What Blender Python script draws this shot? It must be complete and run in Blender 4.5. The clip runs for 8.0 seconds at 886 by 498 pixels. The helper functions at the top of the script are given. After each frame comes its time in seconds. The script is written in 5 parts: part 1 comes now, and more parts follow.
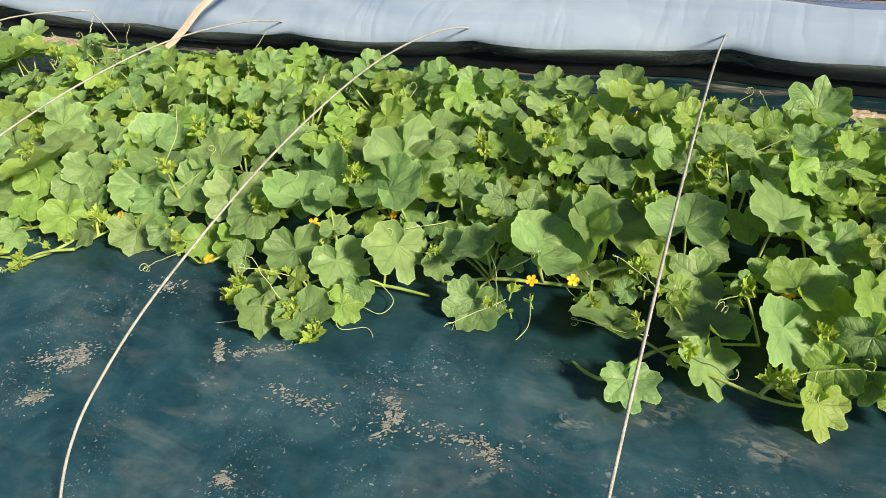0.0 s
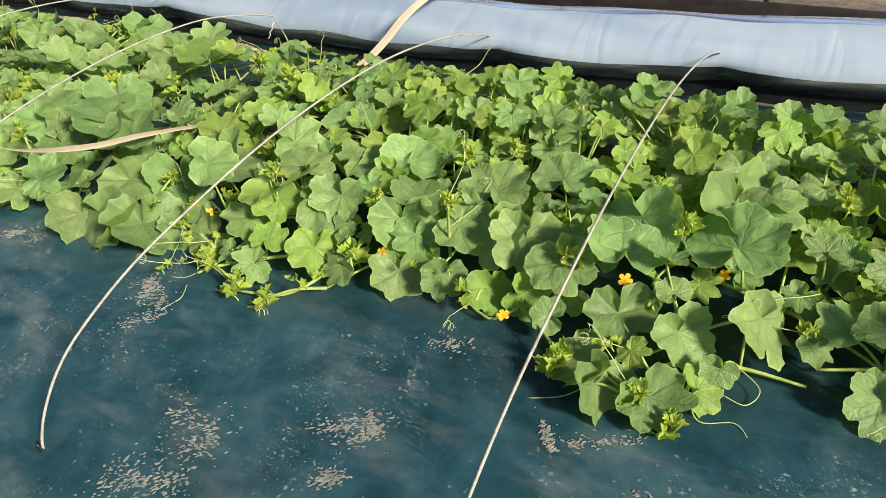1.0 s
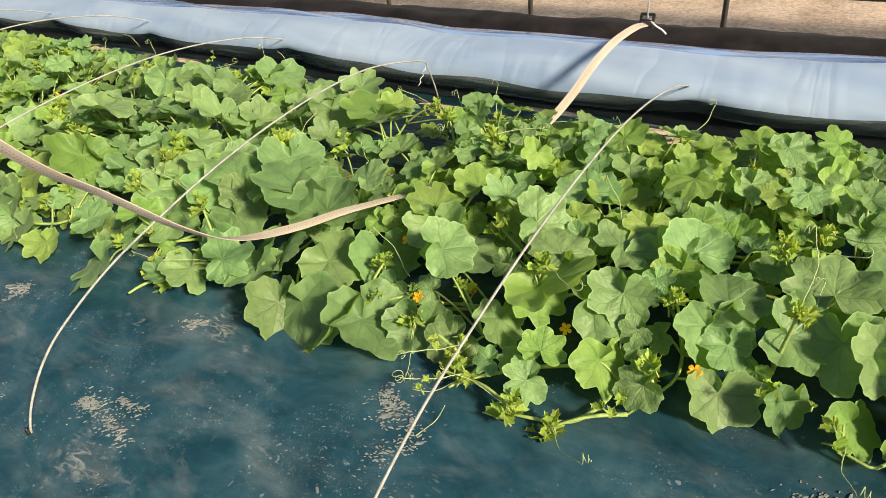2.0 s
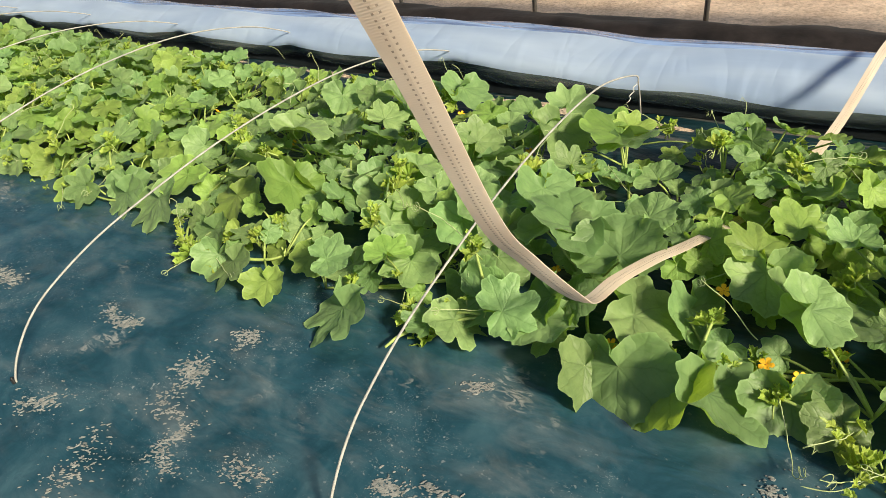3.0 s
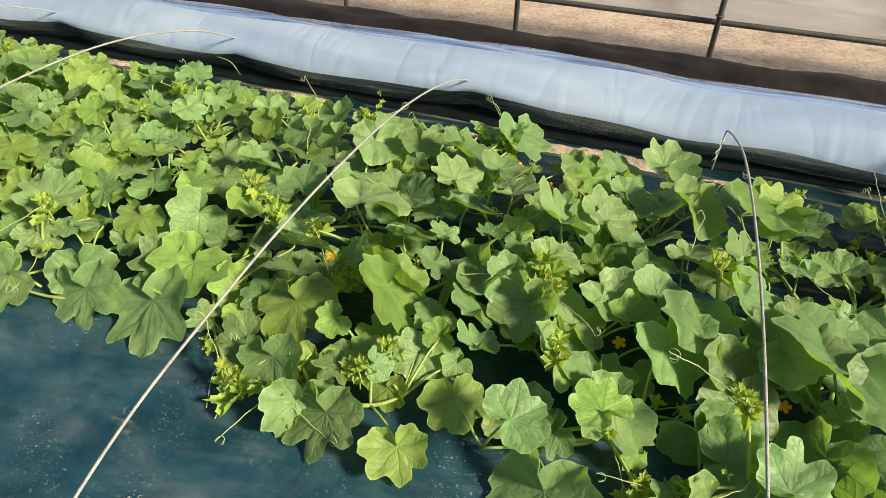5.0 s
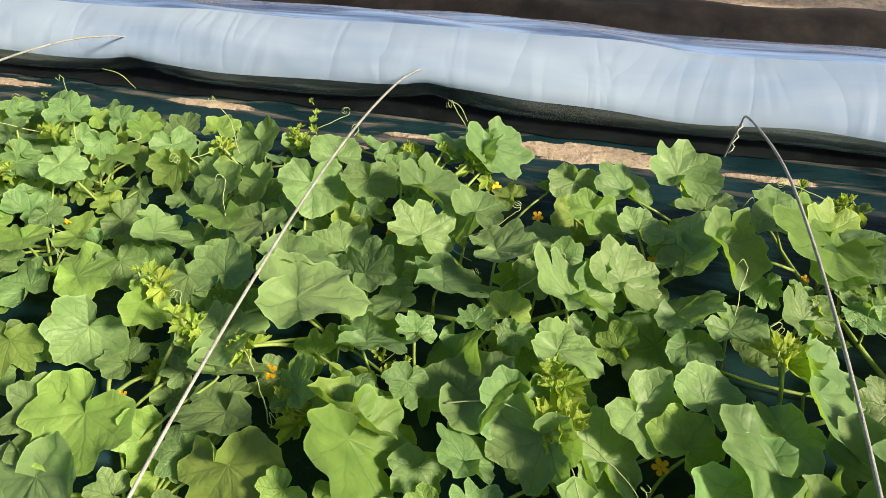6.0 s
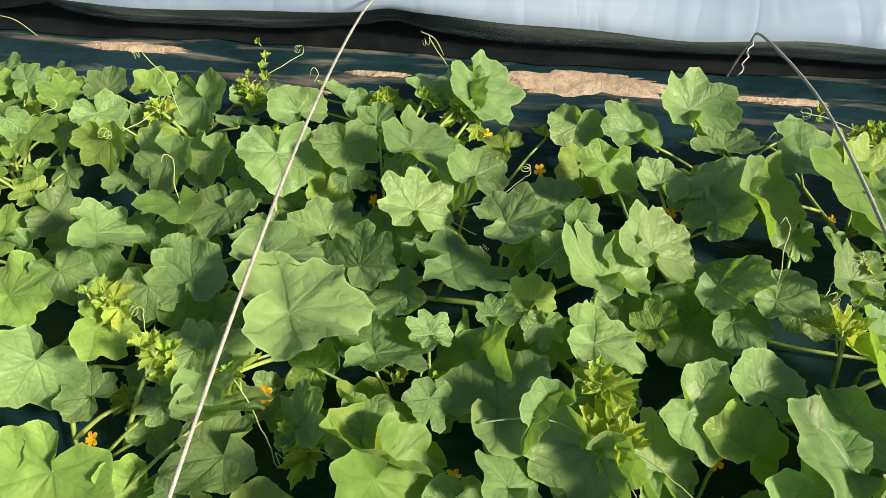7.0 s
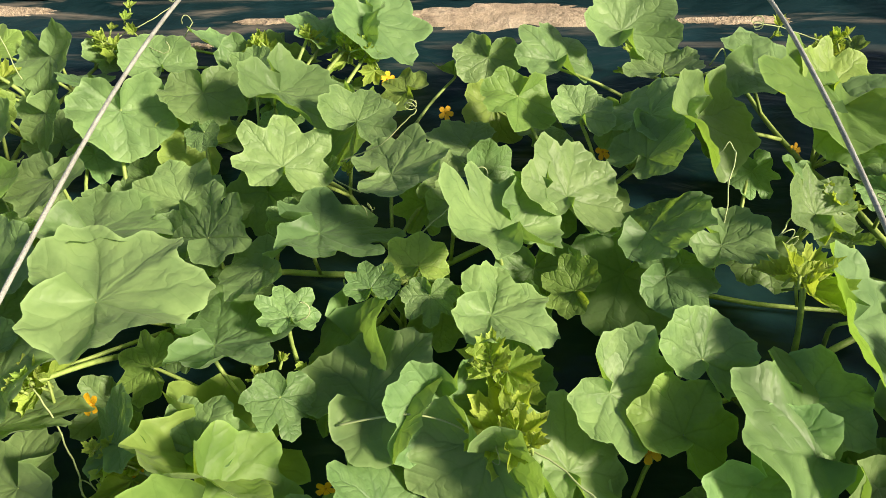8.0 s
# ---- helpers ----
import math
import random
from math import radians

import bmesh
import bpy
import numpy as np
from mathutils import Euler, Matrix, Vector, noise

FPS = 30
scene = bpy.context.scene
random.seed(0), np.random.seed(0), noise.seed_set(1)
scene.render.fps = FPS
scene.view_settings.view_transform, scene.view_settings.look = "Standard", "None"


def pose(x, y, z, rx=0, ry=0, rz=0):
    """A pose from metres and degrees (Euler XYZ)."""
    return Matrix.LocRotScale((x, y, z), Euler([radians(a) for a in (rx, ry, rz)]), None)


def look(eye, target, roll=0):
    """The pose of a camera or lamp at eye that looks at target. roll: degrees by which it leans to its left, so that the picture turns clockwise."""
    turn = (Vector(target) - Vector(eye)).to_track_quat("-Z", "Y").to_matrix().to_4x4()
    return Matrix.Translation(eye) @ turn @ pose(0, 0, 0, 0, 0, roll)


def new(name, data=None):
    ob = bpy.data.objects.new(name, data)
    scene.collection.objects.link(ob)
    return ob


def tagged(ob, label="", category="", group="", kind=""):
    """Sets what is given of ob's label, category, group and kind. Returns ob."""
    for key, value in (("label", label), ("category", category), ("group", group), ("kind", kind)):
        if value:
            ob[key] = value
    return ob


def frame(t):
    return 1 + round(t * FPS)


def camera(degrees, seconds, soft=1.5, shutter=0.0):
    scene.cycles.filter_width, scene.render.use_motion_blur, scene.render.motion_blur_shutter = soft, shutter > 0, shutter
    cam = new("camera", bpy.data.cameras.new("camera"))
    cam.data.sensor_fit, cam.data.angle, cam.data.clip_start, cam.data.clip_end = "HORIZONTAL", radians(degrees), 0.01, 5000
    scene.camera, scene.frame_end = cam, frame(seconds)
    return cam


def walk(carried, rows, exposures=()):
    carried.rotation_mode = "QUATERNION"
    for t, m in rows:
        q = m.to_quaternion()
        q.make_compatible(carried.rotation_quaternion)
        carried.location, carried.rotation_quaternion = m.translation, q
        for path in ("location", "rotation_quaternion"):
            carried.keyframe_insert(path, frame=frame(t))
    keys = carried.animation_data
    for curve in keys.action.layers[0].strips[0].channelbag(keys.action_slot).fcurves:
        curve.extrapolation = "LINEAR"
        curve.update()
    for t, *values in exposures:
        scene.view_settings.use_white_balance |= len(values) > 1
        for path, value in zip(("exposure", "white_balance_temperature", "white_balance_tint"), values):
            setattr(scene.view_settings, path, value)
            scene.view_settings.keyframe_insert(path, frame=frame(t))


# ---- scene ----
cam = camera(69.1, 8.0, soft=0.85)
PATH = [
    (0, (1.57, -0.1, 0.895), (0.808, 1.226, -0.393), -7.8),
    (0.3, (1.402, -0.101, 0.901), (0.57, 1.184, -0.384), -8.5),
    (0.5, (1.309, -0.122, 0.89), (0.456, 1.171, -0.375), -7.9),
    (0.7, (1.186, -0.129, 0.866), (0.336, 1.174, -0.388), -7.2),
    (1, (0.992, -0.145, 0.869), (0.112, 1.15, -0.375), -6.9),
    (1.2, (0.873, -0.153, 0.87), (-0.017, 1.153, -0.357), -6.5),
    (2.3, (0.247, -0.163, 0.901), (-0.694, 1.148, -0.28), -7.8),
    (2.5, (0.118, -0.178, 0.892), (-0.827, 1.134, -0.285), -7.8),
    (2.7, (-0.054, -0.234, 0.896), (-0.994, 1.082, -0.28), -8.0),
    (3, (-0.154, -0.265, 0.904), (-1.162, 1.011, -0.261), -8.7),
    (3.3, (-0.295, -0.275, 0.897), (-1.316, 0.981, -0.278), -9.0),
    (3.5, (-0.385, -0.241, 0.883), (-1.424, 1.006, -0.287), -9.4),
    (4, (-0.591, -0.219, 0.903), (-1.628, 1.029, -0.266), -9.5),
    (4.5, (-0.834, -0.186, 0.889), (-1.639, 1.199, -0.309), -4.6),
    (5, (-0.944, -0.141, 0.896), (-1.459, 1.359, -0.323), 1.6),
    (5.2, (-0.974, -0.075, 0.875), (-1.455, 1.426, -0.355), 1.4),
    (6.3, (-1.103, 0.343, 0.915), (-1.439, 1.635, -0.574), -3.9),
    (6.5, (-1.128, 0.369, 0.901), (-1.403, 1.61, -0.643), -3.1),
    (7, (-1.195, 0.434, 0.888), (-1.369, 1.598, -0.73), -2.1),
    (7.5, (-1.134, 0.485, 0.822), (-1.292, 1.618, -0.819), -3.2),
    (8, (-1.06, 0.524, 0.723), (-1.228, 1.647, -0.923), -5.9),
]
walk(cam, [(t, look(eye, target, roll)) for t, eye, target, roll in PATH], exposures=((0, 0.74), (5, 0.75), (6.5, 0.81), (8, 0.86)))

# ---- light: warm hazy sun from the right, clear sky ----
SUN_ELEVATION, SUN_AZIMUTH = 34.0, -14.0   # azimuth in degrees from +x towards +y
sun_way = Vector((math.cos(radians(SUN_ELEVATION)) * math.cos(radians(SUN_AZIMUTH)),
                  math.cos(radians(SUN_ELEVATION)) * math.sin(radians(SUN_AZIMUTH)), math.sin(radians(SUN_ELEVATION))))
world = bpy.data.worlds.new("sky")
scene.world = world
world.use_nodes = True
wn = world.node_tree.nodes
sky = wn.new("ShaderNodeTexSky")
sky.sky_type, sky.sun_disc = "NISHITA", False
sky.sun_elevation, sky.sun_rotation = radians(SUN_ELEVATION), radians(90 - SUN_AZIMUTH)
sky.air_density, sky.dust_density = 1.0, 2.0
wn["Background"].inputs["Strength"].default_value = 0.055
world.node_tree.links.new(sky.outputs["Color"], wn["Background"].inputs["Color"])
sun_data = bpy.data.lights.new("sun", "SUN")
sun_data.energy, sun_data.angle, sun_data.color = 4.9, radians(9.0), (1.0, 0.88, 0.64)
sun = new("sun", sun_data)
sun.matrix_world = look(sun_way * 20, (0, 0, 0))


# ---- materials ----
def material(name):
    mat = bpy.data.materials.new(name)
    mat.use_nodes = True
    tree = mat.node_tree
    bsdf = tree.nodes["Principled BSDF"]

    def node(kind, **values):
        made = tree.nodes.new(kind)
        for key, value in values.items():
            if key in made.inputs:
                made.inputs[key].default_value = value
        return made

    return mat, tree.nodes, tree.links.new, bsdf, node


def ramp(node, links, source, stops):
    r = node("ShaderNodeValToRGB")
    e = r.color_ramp.elements
    while len(e) < len(stops):
        e.new(0.5)
    for el, (pos, col) in zip(e, stops):
        el.position, el.color = pos, (*col, 1) if len(col) == 3 else (col[0], col[0], col[0], 1)
    links(source, r.inputs["Fac"])
    return r.outputs["Color"]


def mixed(node, links, fac, a, b, mode="MIX"):
    m = node("ShaderNodeMix")
    m.data_type, m.blend_type = "RGBA", mode
    for socket, value in ((m.inputs[0], fac), (m.inputs[6], a), (m.inputs[7], b)):
        if isinstance(value, (int, float)):
            socket.default_value = value
        elif isinstance(value, tuple):
            socket.default_value = (*value, 1)
        else:
            links(value, socket)
    return m.outputs[2]


def maths(node, links, op, *values):
    m = node("ShaderNodeMath")
    m.operation = op
    for socket, value in zip(m.inputs, values):
        if isinstance(value, (int, float)):
            socket.default_value = value
        else:
            links(value, socket)
    return m.outputs[0]


def leaf_material(name, dark, light, glow, rough=0.55, relief=0.0030):
    """Blade: sunken radiating and feathered veins, puckered relief, a pale rim, hue that varies from leaf to leaf, light that passes through."""
    mat, nodes, links, bsdf, node = material(name)
    coords = node("ShaderNodeTexCoord")
    co = coords.outputs["Object"]
    info = node("ShaderNodeObjectInfo")
    sep = node("ShaderNodeSeparateXYZ")
    links(co, sep.inputs[0])
    shift = node("ShaderNodeVectorMath")
    shift.operation = "ADD"
    links(co, shift.inputs[0])
    links(info.outputs["Random"], shift.inputs[1])
    wobble = node("ShaderNodeTexNoise", Scale=3.2, Detail=2.0)
    links(shift.outputs[0], wobble.inputs["Vector"])
    sway = maths(node, links, "SUBTRACT", wobble.outputs["Fac"], 0.5)
    # main veins fan out 0.78 rad apart
    angle = maths(node, links, "ADD", maths(node, links, "ARCTAN2", sep.outputs["X"], sep.outputs["Y"]), maths(node, links, "MULTIPLY", sway, 0.35))
    near = maths(node, links, "MULTIPLY", maths(node, links, "PINGPONG", maths(node, links, "MULTIPLY", angle, 1 / 0.78), 0.5), 0.78)
    reach = maths(node, links, "SQRT", maths(node, links, "ADD", maths(node, links, "MULTIPLY", sep.outputs["X"], sep.outputs["X"]),
                                             maths(node, links, "MULTIPLY", sep.outputs["Y"], sep.outputs["Y"])))
    across = maths(node, links, "MULTIPLY", reach, maths(node, links, "SINE", near))
    along = maths(node, links, "MULTIPLY", reach, maths(node, links, "COSINE", near))
    # side veins leave them like barbs of a feather
    lead = maths(node, links, "ADD", maths(node, links, "SUBTRACT", along, maths(node, links, "MULTIPLY", across, 0.8)), maths(node, links, "MULTIPLY", sway, 0.35))
    barb = maths(node, links, "PINGPONG", maths(node, links, "MULTIPLY", lead, 5.2), 0.5)
    vein = ramp(node, links, across, [(0.0, (1.0,)), (0.010, (0.6,)), (0.028, (0.0,))])
    rib = ramp(node, links, barb, [(0.0, (1.0,)), (0.07, (0.0,))])
    blotch = node("ShaderNodeTexNoise", Scale=2.6, Detail=4.0, Roughness=0.6)
    links(shift.outputs[0], blotch.inputs["Vector"])
    fine = node("ShaderNodeTexVoronoi", Scale=17.0)
    fine.feature = "SMOOTH_F1"
    links(shift.outputs[0], fine.inputs["Vector"])
    base = mixed(node, links, ramp(node, links, blotch.outputs["Fac"], [(0.3, (0.0,)), (0.7, (1.0,))]), dark, light)
    base = mixed(node, links, maths(node, links, "MULTIPLY", vein, 0.45), base, tuple(c * 0.75 for c in dark))
    base = mixed(node, links, maths(node, links, "MULTIPLY", rib, 0.22), base, tuple(c * 0.8 for c in dark))
    edge = node("ShaderNodeSeparateXYZ")
    links(coords.outputs["UV"], edge.inputs[0])
    rim = ramp(node, links, edge.outputs["X"], [(0.94, (0.0,)), (1.0, (1.0,))])
    base = mixed(node, links, maths(node, links, "MULTIPLY", rim, 0.4), base, tuple(min(1, c * 1.6 + 0.03) for c in light))
    hsv = node("ShaderNodeHueSaturation")
    links(base, hsv.inputs["Color"])
    links(maths(node, links, "MULTIPLY_ADD", info.outputs["Random"], 0.032, 0.482), hsv.inputs["Hue"])
    links(maths(node, links, "MULTIPLY_ADD", maths(node, links, "FRACT", maths(node, links, "MULTIPLY", info.outputs["Random"], 7.3)), 0.50, 0.77), hsv.inputs["Value"])
    hsv.inputs["Saturation"].default_value = 0.95
    links(hsv.outputs["Color"], bsdf.inputs["Base Color"])
    bsdf.inputs["Roughness"].default_value = rough
    bsdf.inputs["Specular IOR Level"].default_value = 0.32
    bsdf.inputs["Sheen Weight"].default_value = 0.06
    bsdf.inputs["Sheen Roughness"].default_value = 0.5
    quilt = ramp(node, links, barb, [(0.0, (0.0,)), (0.2, (0.7,)), (0.5, (1.0,))])
    trough = ramp(node, links, across, [(0.0, (0.0,)), (0.03, (0.7,)), (0.12, (1.0,))])
    rise = maths(node, links, "ADD", maths(node, links, "MULTIPLY", maths(node, links, "MULTIPLY", quilt, trough), 0.45), maths(node, links, "MULTIPLY", trough, 0.32))
    rise = maths(node, links, "SUBTRACT", rise, maths(node, links, "MULTIPLY", fine.outputs["Distance"], 0.3))
    bump = node("ShaderNodeBump", Strength=0.7, Distance=relief)
    links(rise, bump.inputs["Height"])
    links(bump.outputs[0], bsdf.inputs["Normal"])
    through_light = node("ShaderNodeBsdfTranslucent")
    tint = mixed(node, links, 0.75, hsv.outputs["Color"], glow)
    links(tint, through_light.inputs["Color"])
    links(bump.outputs[0], through_light.inputs["Normal"])
    mix = node("ShaderNodeMixShader", Fac=0.42)
    links(bsdf.outputs[0], mix.inputs[1])
    links(through_light.outputs[0], mix.inputs[2])
    links(mix.outputs[0], nodes["Material Output"].inputs["Surface"])
    return mat


LEAF = leaf_material("melon_leaf", (0.146, 0.258, 0.094), (0.254, 0.400, 0.142), (0.36, 0.58, 0.04), 0.46, 0.0017)
FRESH_BACKLIT = leaf_material("fresh_backlit_leaf", (0.164, 0.285, 0.056), (0.284, 0.430, 0.088), (0.47, 0.66, 0.04), 0.5, 0.0015)
YOUNG = leaf_material("young_leaf", (0.25, 0.39, 0.05), (0.42, 0.54, 0.08), (0.58, 0.70, 0.05), 0.55, 0.0014)


def plain(name, a, b, scale, rough, metal=0.0, bump=0.0, detail=5.0, spec=0.5, coat=0.0, bscale=None):
    """Two-tone noise at two scales, with fine relief."""
    mat, nodes, links, bsdf, node = material(name)
    co = node("ShaderNodeTexCoord").outputs["Object"]
    big = node("ShaderNodeTexNoise", Scale=scale, Detail=detail, Roughness=0.62)
    small = node("ShaderNodeTexNoise", Scale=bscale or scale * 9, Detail=4.0, Roughness=0.6)
    links(co, big.inputs["Vector"]), links(co, small.inputs["Vector"])
    fac = maths(node, links, "ADD", maths(node, links, "MULTIPLY", big.outputs["Fac"], 0.65), maths(node, links, "MULTIPLY", small.outputs["Fac"], 0.35))
    links(ramp(node, links, fac, [(0.36, a), (0.64, b)]), bsdf.inputs["Base Color"])
    bsdf.inputs["Roughness"].default_value, bsdf.inputs["Metallic"].default_value = rough, metal
    bsdf.inputs["Specular IOR Level"].default_value, bsdf.inputs["Coat Weight"].default_value = spec, coat
    if bump:
        bp = node("ShaderNodeBump", Strength=bump, Distance=0.004)
        links(small.outputs["Fac"], bp.inputs["Height"])
        links(bp.outputs[0], bsdf.inputs["Normal"])
    return mat


STEM = plain("vine_green", (0.19, 0.27, 0.07), (0.38, 0.47, 0.13), 30, 0.55, bump=0.3)
TENDRIL = plain("tendril_pale", (0.30, 0.38, 0.16), (0.45, 0.5, 0.25), 40, 0.5)
PETAL = plain("petal_yellow", (0.80, 0.38, 0.005), (0.95, 0.55, 0.02), 60, 0.6, bump=0.3)
FLOWER_HEART = plain("flower_heart", (0.6, 0.22, 0.01), (0.8, 0.36, 0.02), 90, 0.7)
ROD = plain("hoop_rod", (0.24, 0.24, 0.23), (0.44, 0.43, 0.40), 45, 0.42, bump=0.5, bscale=420)
POST = plain("post_grey", (0.05, 0.05, 0.05), (0.13, 0.125, 0.12), 12, 0.5, metal=0.4, bump=0.3)
BUCKLE = plain("buckle_black", (0.012, 0.012, 0.013), (0.03, 0.03, 0.03), 60, 0.35)
CHROME = plain("buckle_bar", (0.55, 0.55, 0.55), (0.75, 0.75, 0.74), 60, 0.3, metal=1.0)
# near-black colour of the strip that paints the roll's shadow
ROLL_SHADOW = plain("roll_shadow", (0.003, 0.004, 0.005), (0.010, 0.013, 0.014), 9, 0.4, bump=0.5, spec=0.2, bscale=26)
CORD = plain("cord_white", (0.55, 0.54, 0.5), (0.75, 0.73, 0.68), 90, 0.7)
BLACK_FILM = plain("black_film", (0.008, 0.007, 0.007), (0.024, 0.020, 0.020), 9, 0.5, bump=0.5, spec=0.16, bscale=26)


def strap_material():
    """Woven beige webbing: cross ribs and a double line of small holes down the middle."""
    mat, nodes, links, bsdf, node = material("strap_webbing")
    uv = node("ShaderNodeTexCoord").outputs["UV"]
    sep = node("ShaderNodeSeparateXYZ")
    links(uv, sep.inputs[0])
    u, v = sep.outputs["X"], sep.outputs["Y"]
    rib = maths(node, links, "PINGPONG", maths(node, links, "MULTIPLY", v, 420.0), 0.5)
    dash = maths(node, links, "LESS_THAN", maths(node, links, "PINGPONG", maths(node, links, "MULTIPLY", v, 190.0), 0.5), 0.17)
    off = maths(node, links, "ABSOLUTE", maths(node, links, "SUBTRACT", maths(node, links, "ABSOLUTE", maths(node, links, "SUBTRACT", u, 0.5)), 0.11))
    hole = maths(node, links, "MULTIPLY", dash, maths(node, links, "LESS_THAN", off, 0.035))
    worn = node("ShaderNodeTexNoise", Scale=9.0, Detail=6.0)
    base = ramp(node, links, worn.outputs["Fac"], [(0.3, (0.78, 0.67, 0.57)), (0.7, (0.90, 0.81, 0.71))])
    base = mixed(node, links, maths(node, links, "MULTIPLY", hole, 0.6), base, (0.16, 0.12, 0.09))
    links(base, bsdf.inputs["Base Color"])
    bsdf.inputs["Roughness"].default_value = 0.75
    bp = node("ShaderNodeBump", Strength=0.3, Distance=0.0012)
    links(maths(node, links, "SUBTRACT", rib, maths(node, links, "MULTIPLY", hole, 2.0)), bp.inputs["Height"])
    links(bp.outputs[0], bsdf.inputs["Normal"])
    weave = node("ShaderNodeBsdfTranslucent")
    links(base, weave.inputs["Color"])
    mix = node("ShaderNodeMixShader", Fac=0.62)
    links(bsdf.outputs[0], mix.inputs[1]), links(weave.outputs[0], mix.inputs[2])
    links(mix.outputs[0], nodes["Material Output"].inputs["Surface"])
    return mat


STRAP = strap_material()


def mulch_material():
    """Dark blue-green plastic film with dusty haze, smears, dried mud splashes and soft wrinkles; plant shade is
    painted in as a darker base.
    """
    mat, nodes, links, bsdf, node = material("mulch_film")
    co = node("ShaderNodeTexCoord").outputs["Object"]

    def noise_at(scale, detail, rough, twist=0.0, squeeze=(1.0, 1.0, 1.0), turn=0.0, move=0.0):
        place = node("ShaderNodeMapping")
        place.inputs["Scale"].default_value = squeeze
        place.inputs["Rotation"].default_value = (0, 0, turn)
        place.inputs["Location"].default_value = (move, move, 0)
        links(co, place.inputs["Vector"])
        n = node("ShaderNodeTexNoise", Scale=scale, Detail=detail, Roughness=rough, Distortion=twist)
        links(place.outputs[0], n.inputs["Vector"])
        return n.outputs["Fac"]

    def span(source, low, high):
        return ramp(node, links, source, [(low, (0.0,)), (high, (1.0,))])

    def times(a, b):
        return maths(node, links, "MULTIPLY", a, b)

    split = node("ShaderNodeSeparateXYZ")
    links(co, split.inputs[0])
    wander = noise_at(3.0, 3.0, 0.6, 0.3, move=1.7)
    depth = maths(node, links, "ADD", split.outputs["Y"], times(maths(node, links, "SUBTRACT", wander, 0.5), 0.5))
    trod_unshaded = ramp(node, links, depth, [(0.42, (1.0,)), (0.72, (0.0,))])        # the strip that is walked on, outside the painted plant shade
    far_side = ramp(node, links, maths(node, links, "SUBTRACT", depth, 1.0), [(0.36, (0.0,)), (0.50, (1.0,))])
    dust = noise_at(7.0, 8.0, 0.66, 0.5)
    smear = noise_at(10.0, 7.0, 0.65, 0.6, (0.5, 1.4, 1.0), 0.6, 3.1)
    patch = noise_at(4.2, 5.0, 0.58, 0.4)
    spread = noise_at(5.5, 4.0, 0.6, 0.3, move=7.7)
    clump = noise_at(46.0, 3.0, 0.6, 1.4, (0.6, 1.5, 1.0), 0.5)
    # base colour darkened behind the walked strip to paint the plants' shade
    canopy_shade = ramp(node, links, dust, [(0.32, (0.003, 0.014, 0.018)), (0.68, (0.010, 0.032, 0.040))])
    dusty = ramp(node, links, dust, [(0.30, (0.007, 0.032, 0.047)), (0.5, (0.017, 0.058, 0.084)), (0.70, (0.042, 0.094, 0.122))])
    base = mixed(node, links, trod_unshaded, canopy_shade, dusty)
    veil = times(times(span(smear, 0.46, 0.72), span(patch, 0.38, 0.62)), trod_unshaded)
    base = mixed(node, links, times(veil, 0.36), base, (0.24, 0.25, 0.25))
    # dried mud, cracked into slanting ridges
    mud = times(times(span(patch, 0.60, 0.68), span(clump, 0.48, 0.60)), trod_unshaded)
    base = mixed(node, links, times(mud, 0.4), base, (0.43, 0.42, 0.40))
    chips = noise_at(150.0, 2.0, 0.6, 1.6, (0.8, 1.3, 1.0), 0.8)
    speck = times(times(span(chips, 0.60, 0.74), span(spread, 0.50, 0.64)), trod_unshaded)
    base = mixed(node, links, times(speck, 0.5), base, (0.46, 0.48, 0.48))
    dots = noise_at(120.0, 0.0, 0.5, 0.0, move=4.4)
    base = mixed(node, links, times(times(span(dots, 0.76, 0.80), times(span(spread, 0.46, 0.66), trod_unshaded)), 0.4), base, (0.50, 0.52, 0.52))
    streak = noise_at(9.0, 6.0, 0.65, 0.6, (0.35, 2.6, 1.0), 0.03, 5.5)
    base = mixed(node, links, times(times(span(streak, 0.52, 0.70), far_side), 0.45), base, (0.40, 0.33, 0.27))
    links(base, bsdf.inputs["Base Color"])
    gloss = maths(node, links, "ADD", times(veil, 0.3), times(mud, 0.45))
    links(maths(node, links, "ADD", gloss, 0.28), bsdf.inputs["Roughness"])
    bsdf.inputs["Specular IOR Level"].default_value = 0.2
    fold = noise_at(6.5, 2.5, 0.5, 0.7, (0.8, 2.0, 1.0), 0.35)
    crinkle = noise_at(24.0, 3.0, 0.55, 0.8, (0.7, 1.5, 1.0), 0.7)
    rise = maths(node, links, "ADD", fold, maths(node, links, "ADD", times(crinkle, 0.2), times(mud, 0.05)))
    bp = node("ShaderNodeBump", Strength=0.8, Distance=0.014)
    links(rise, bp.inputs["Height"])
    links(bp.outputs[0], bsdf.inputs["Normal"])
    return mat


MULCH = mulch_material()


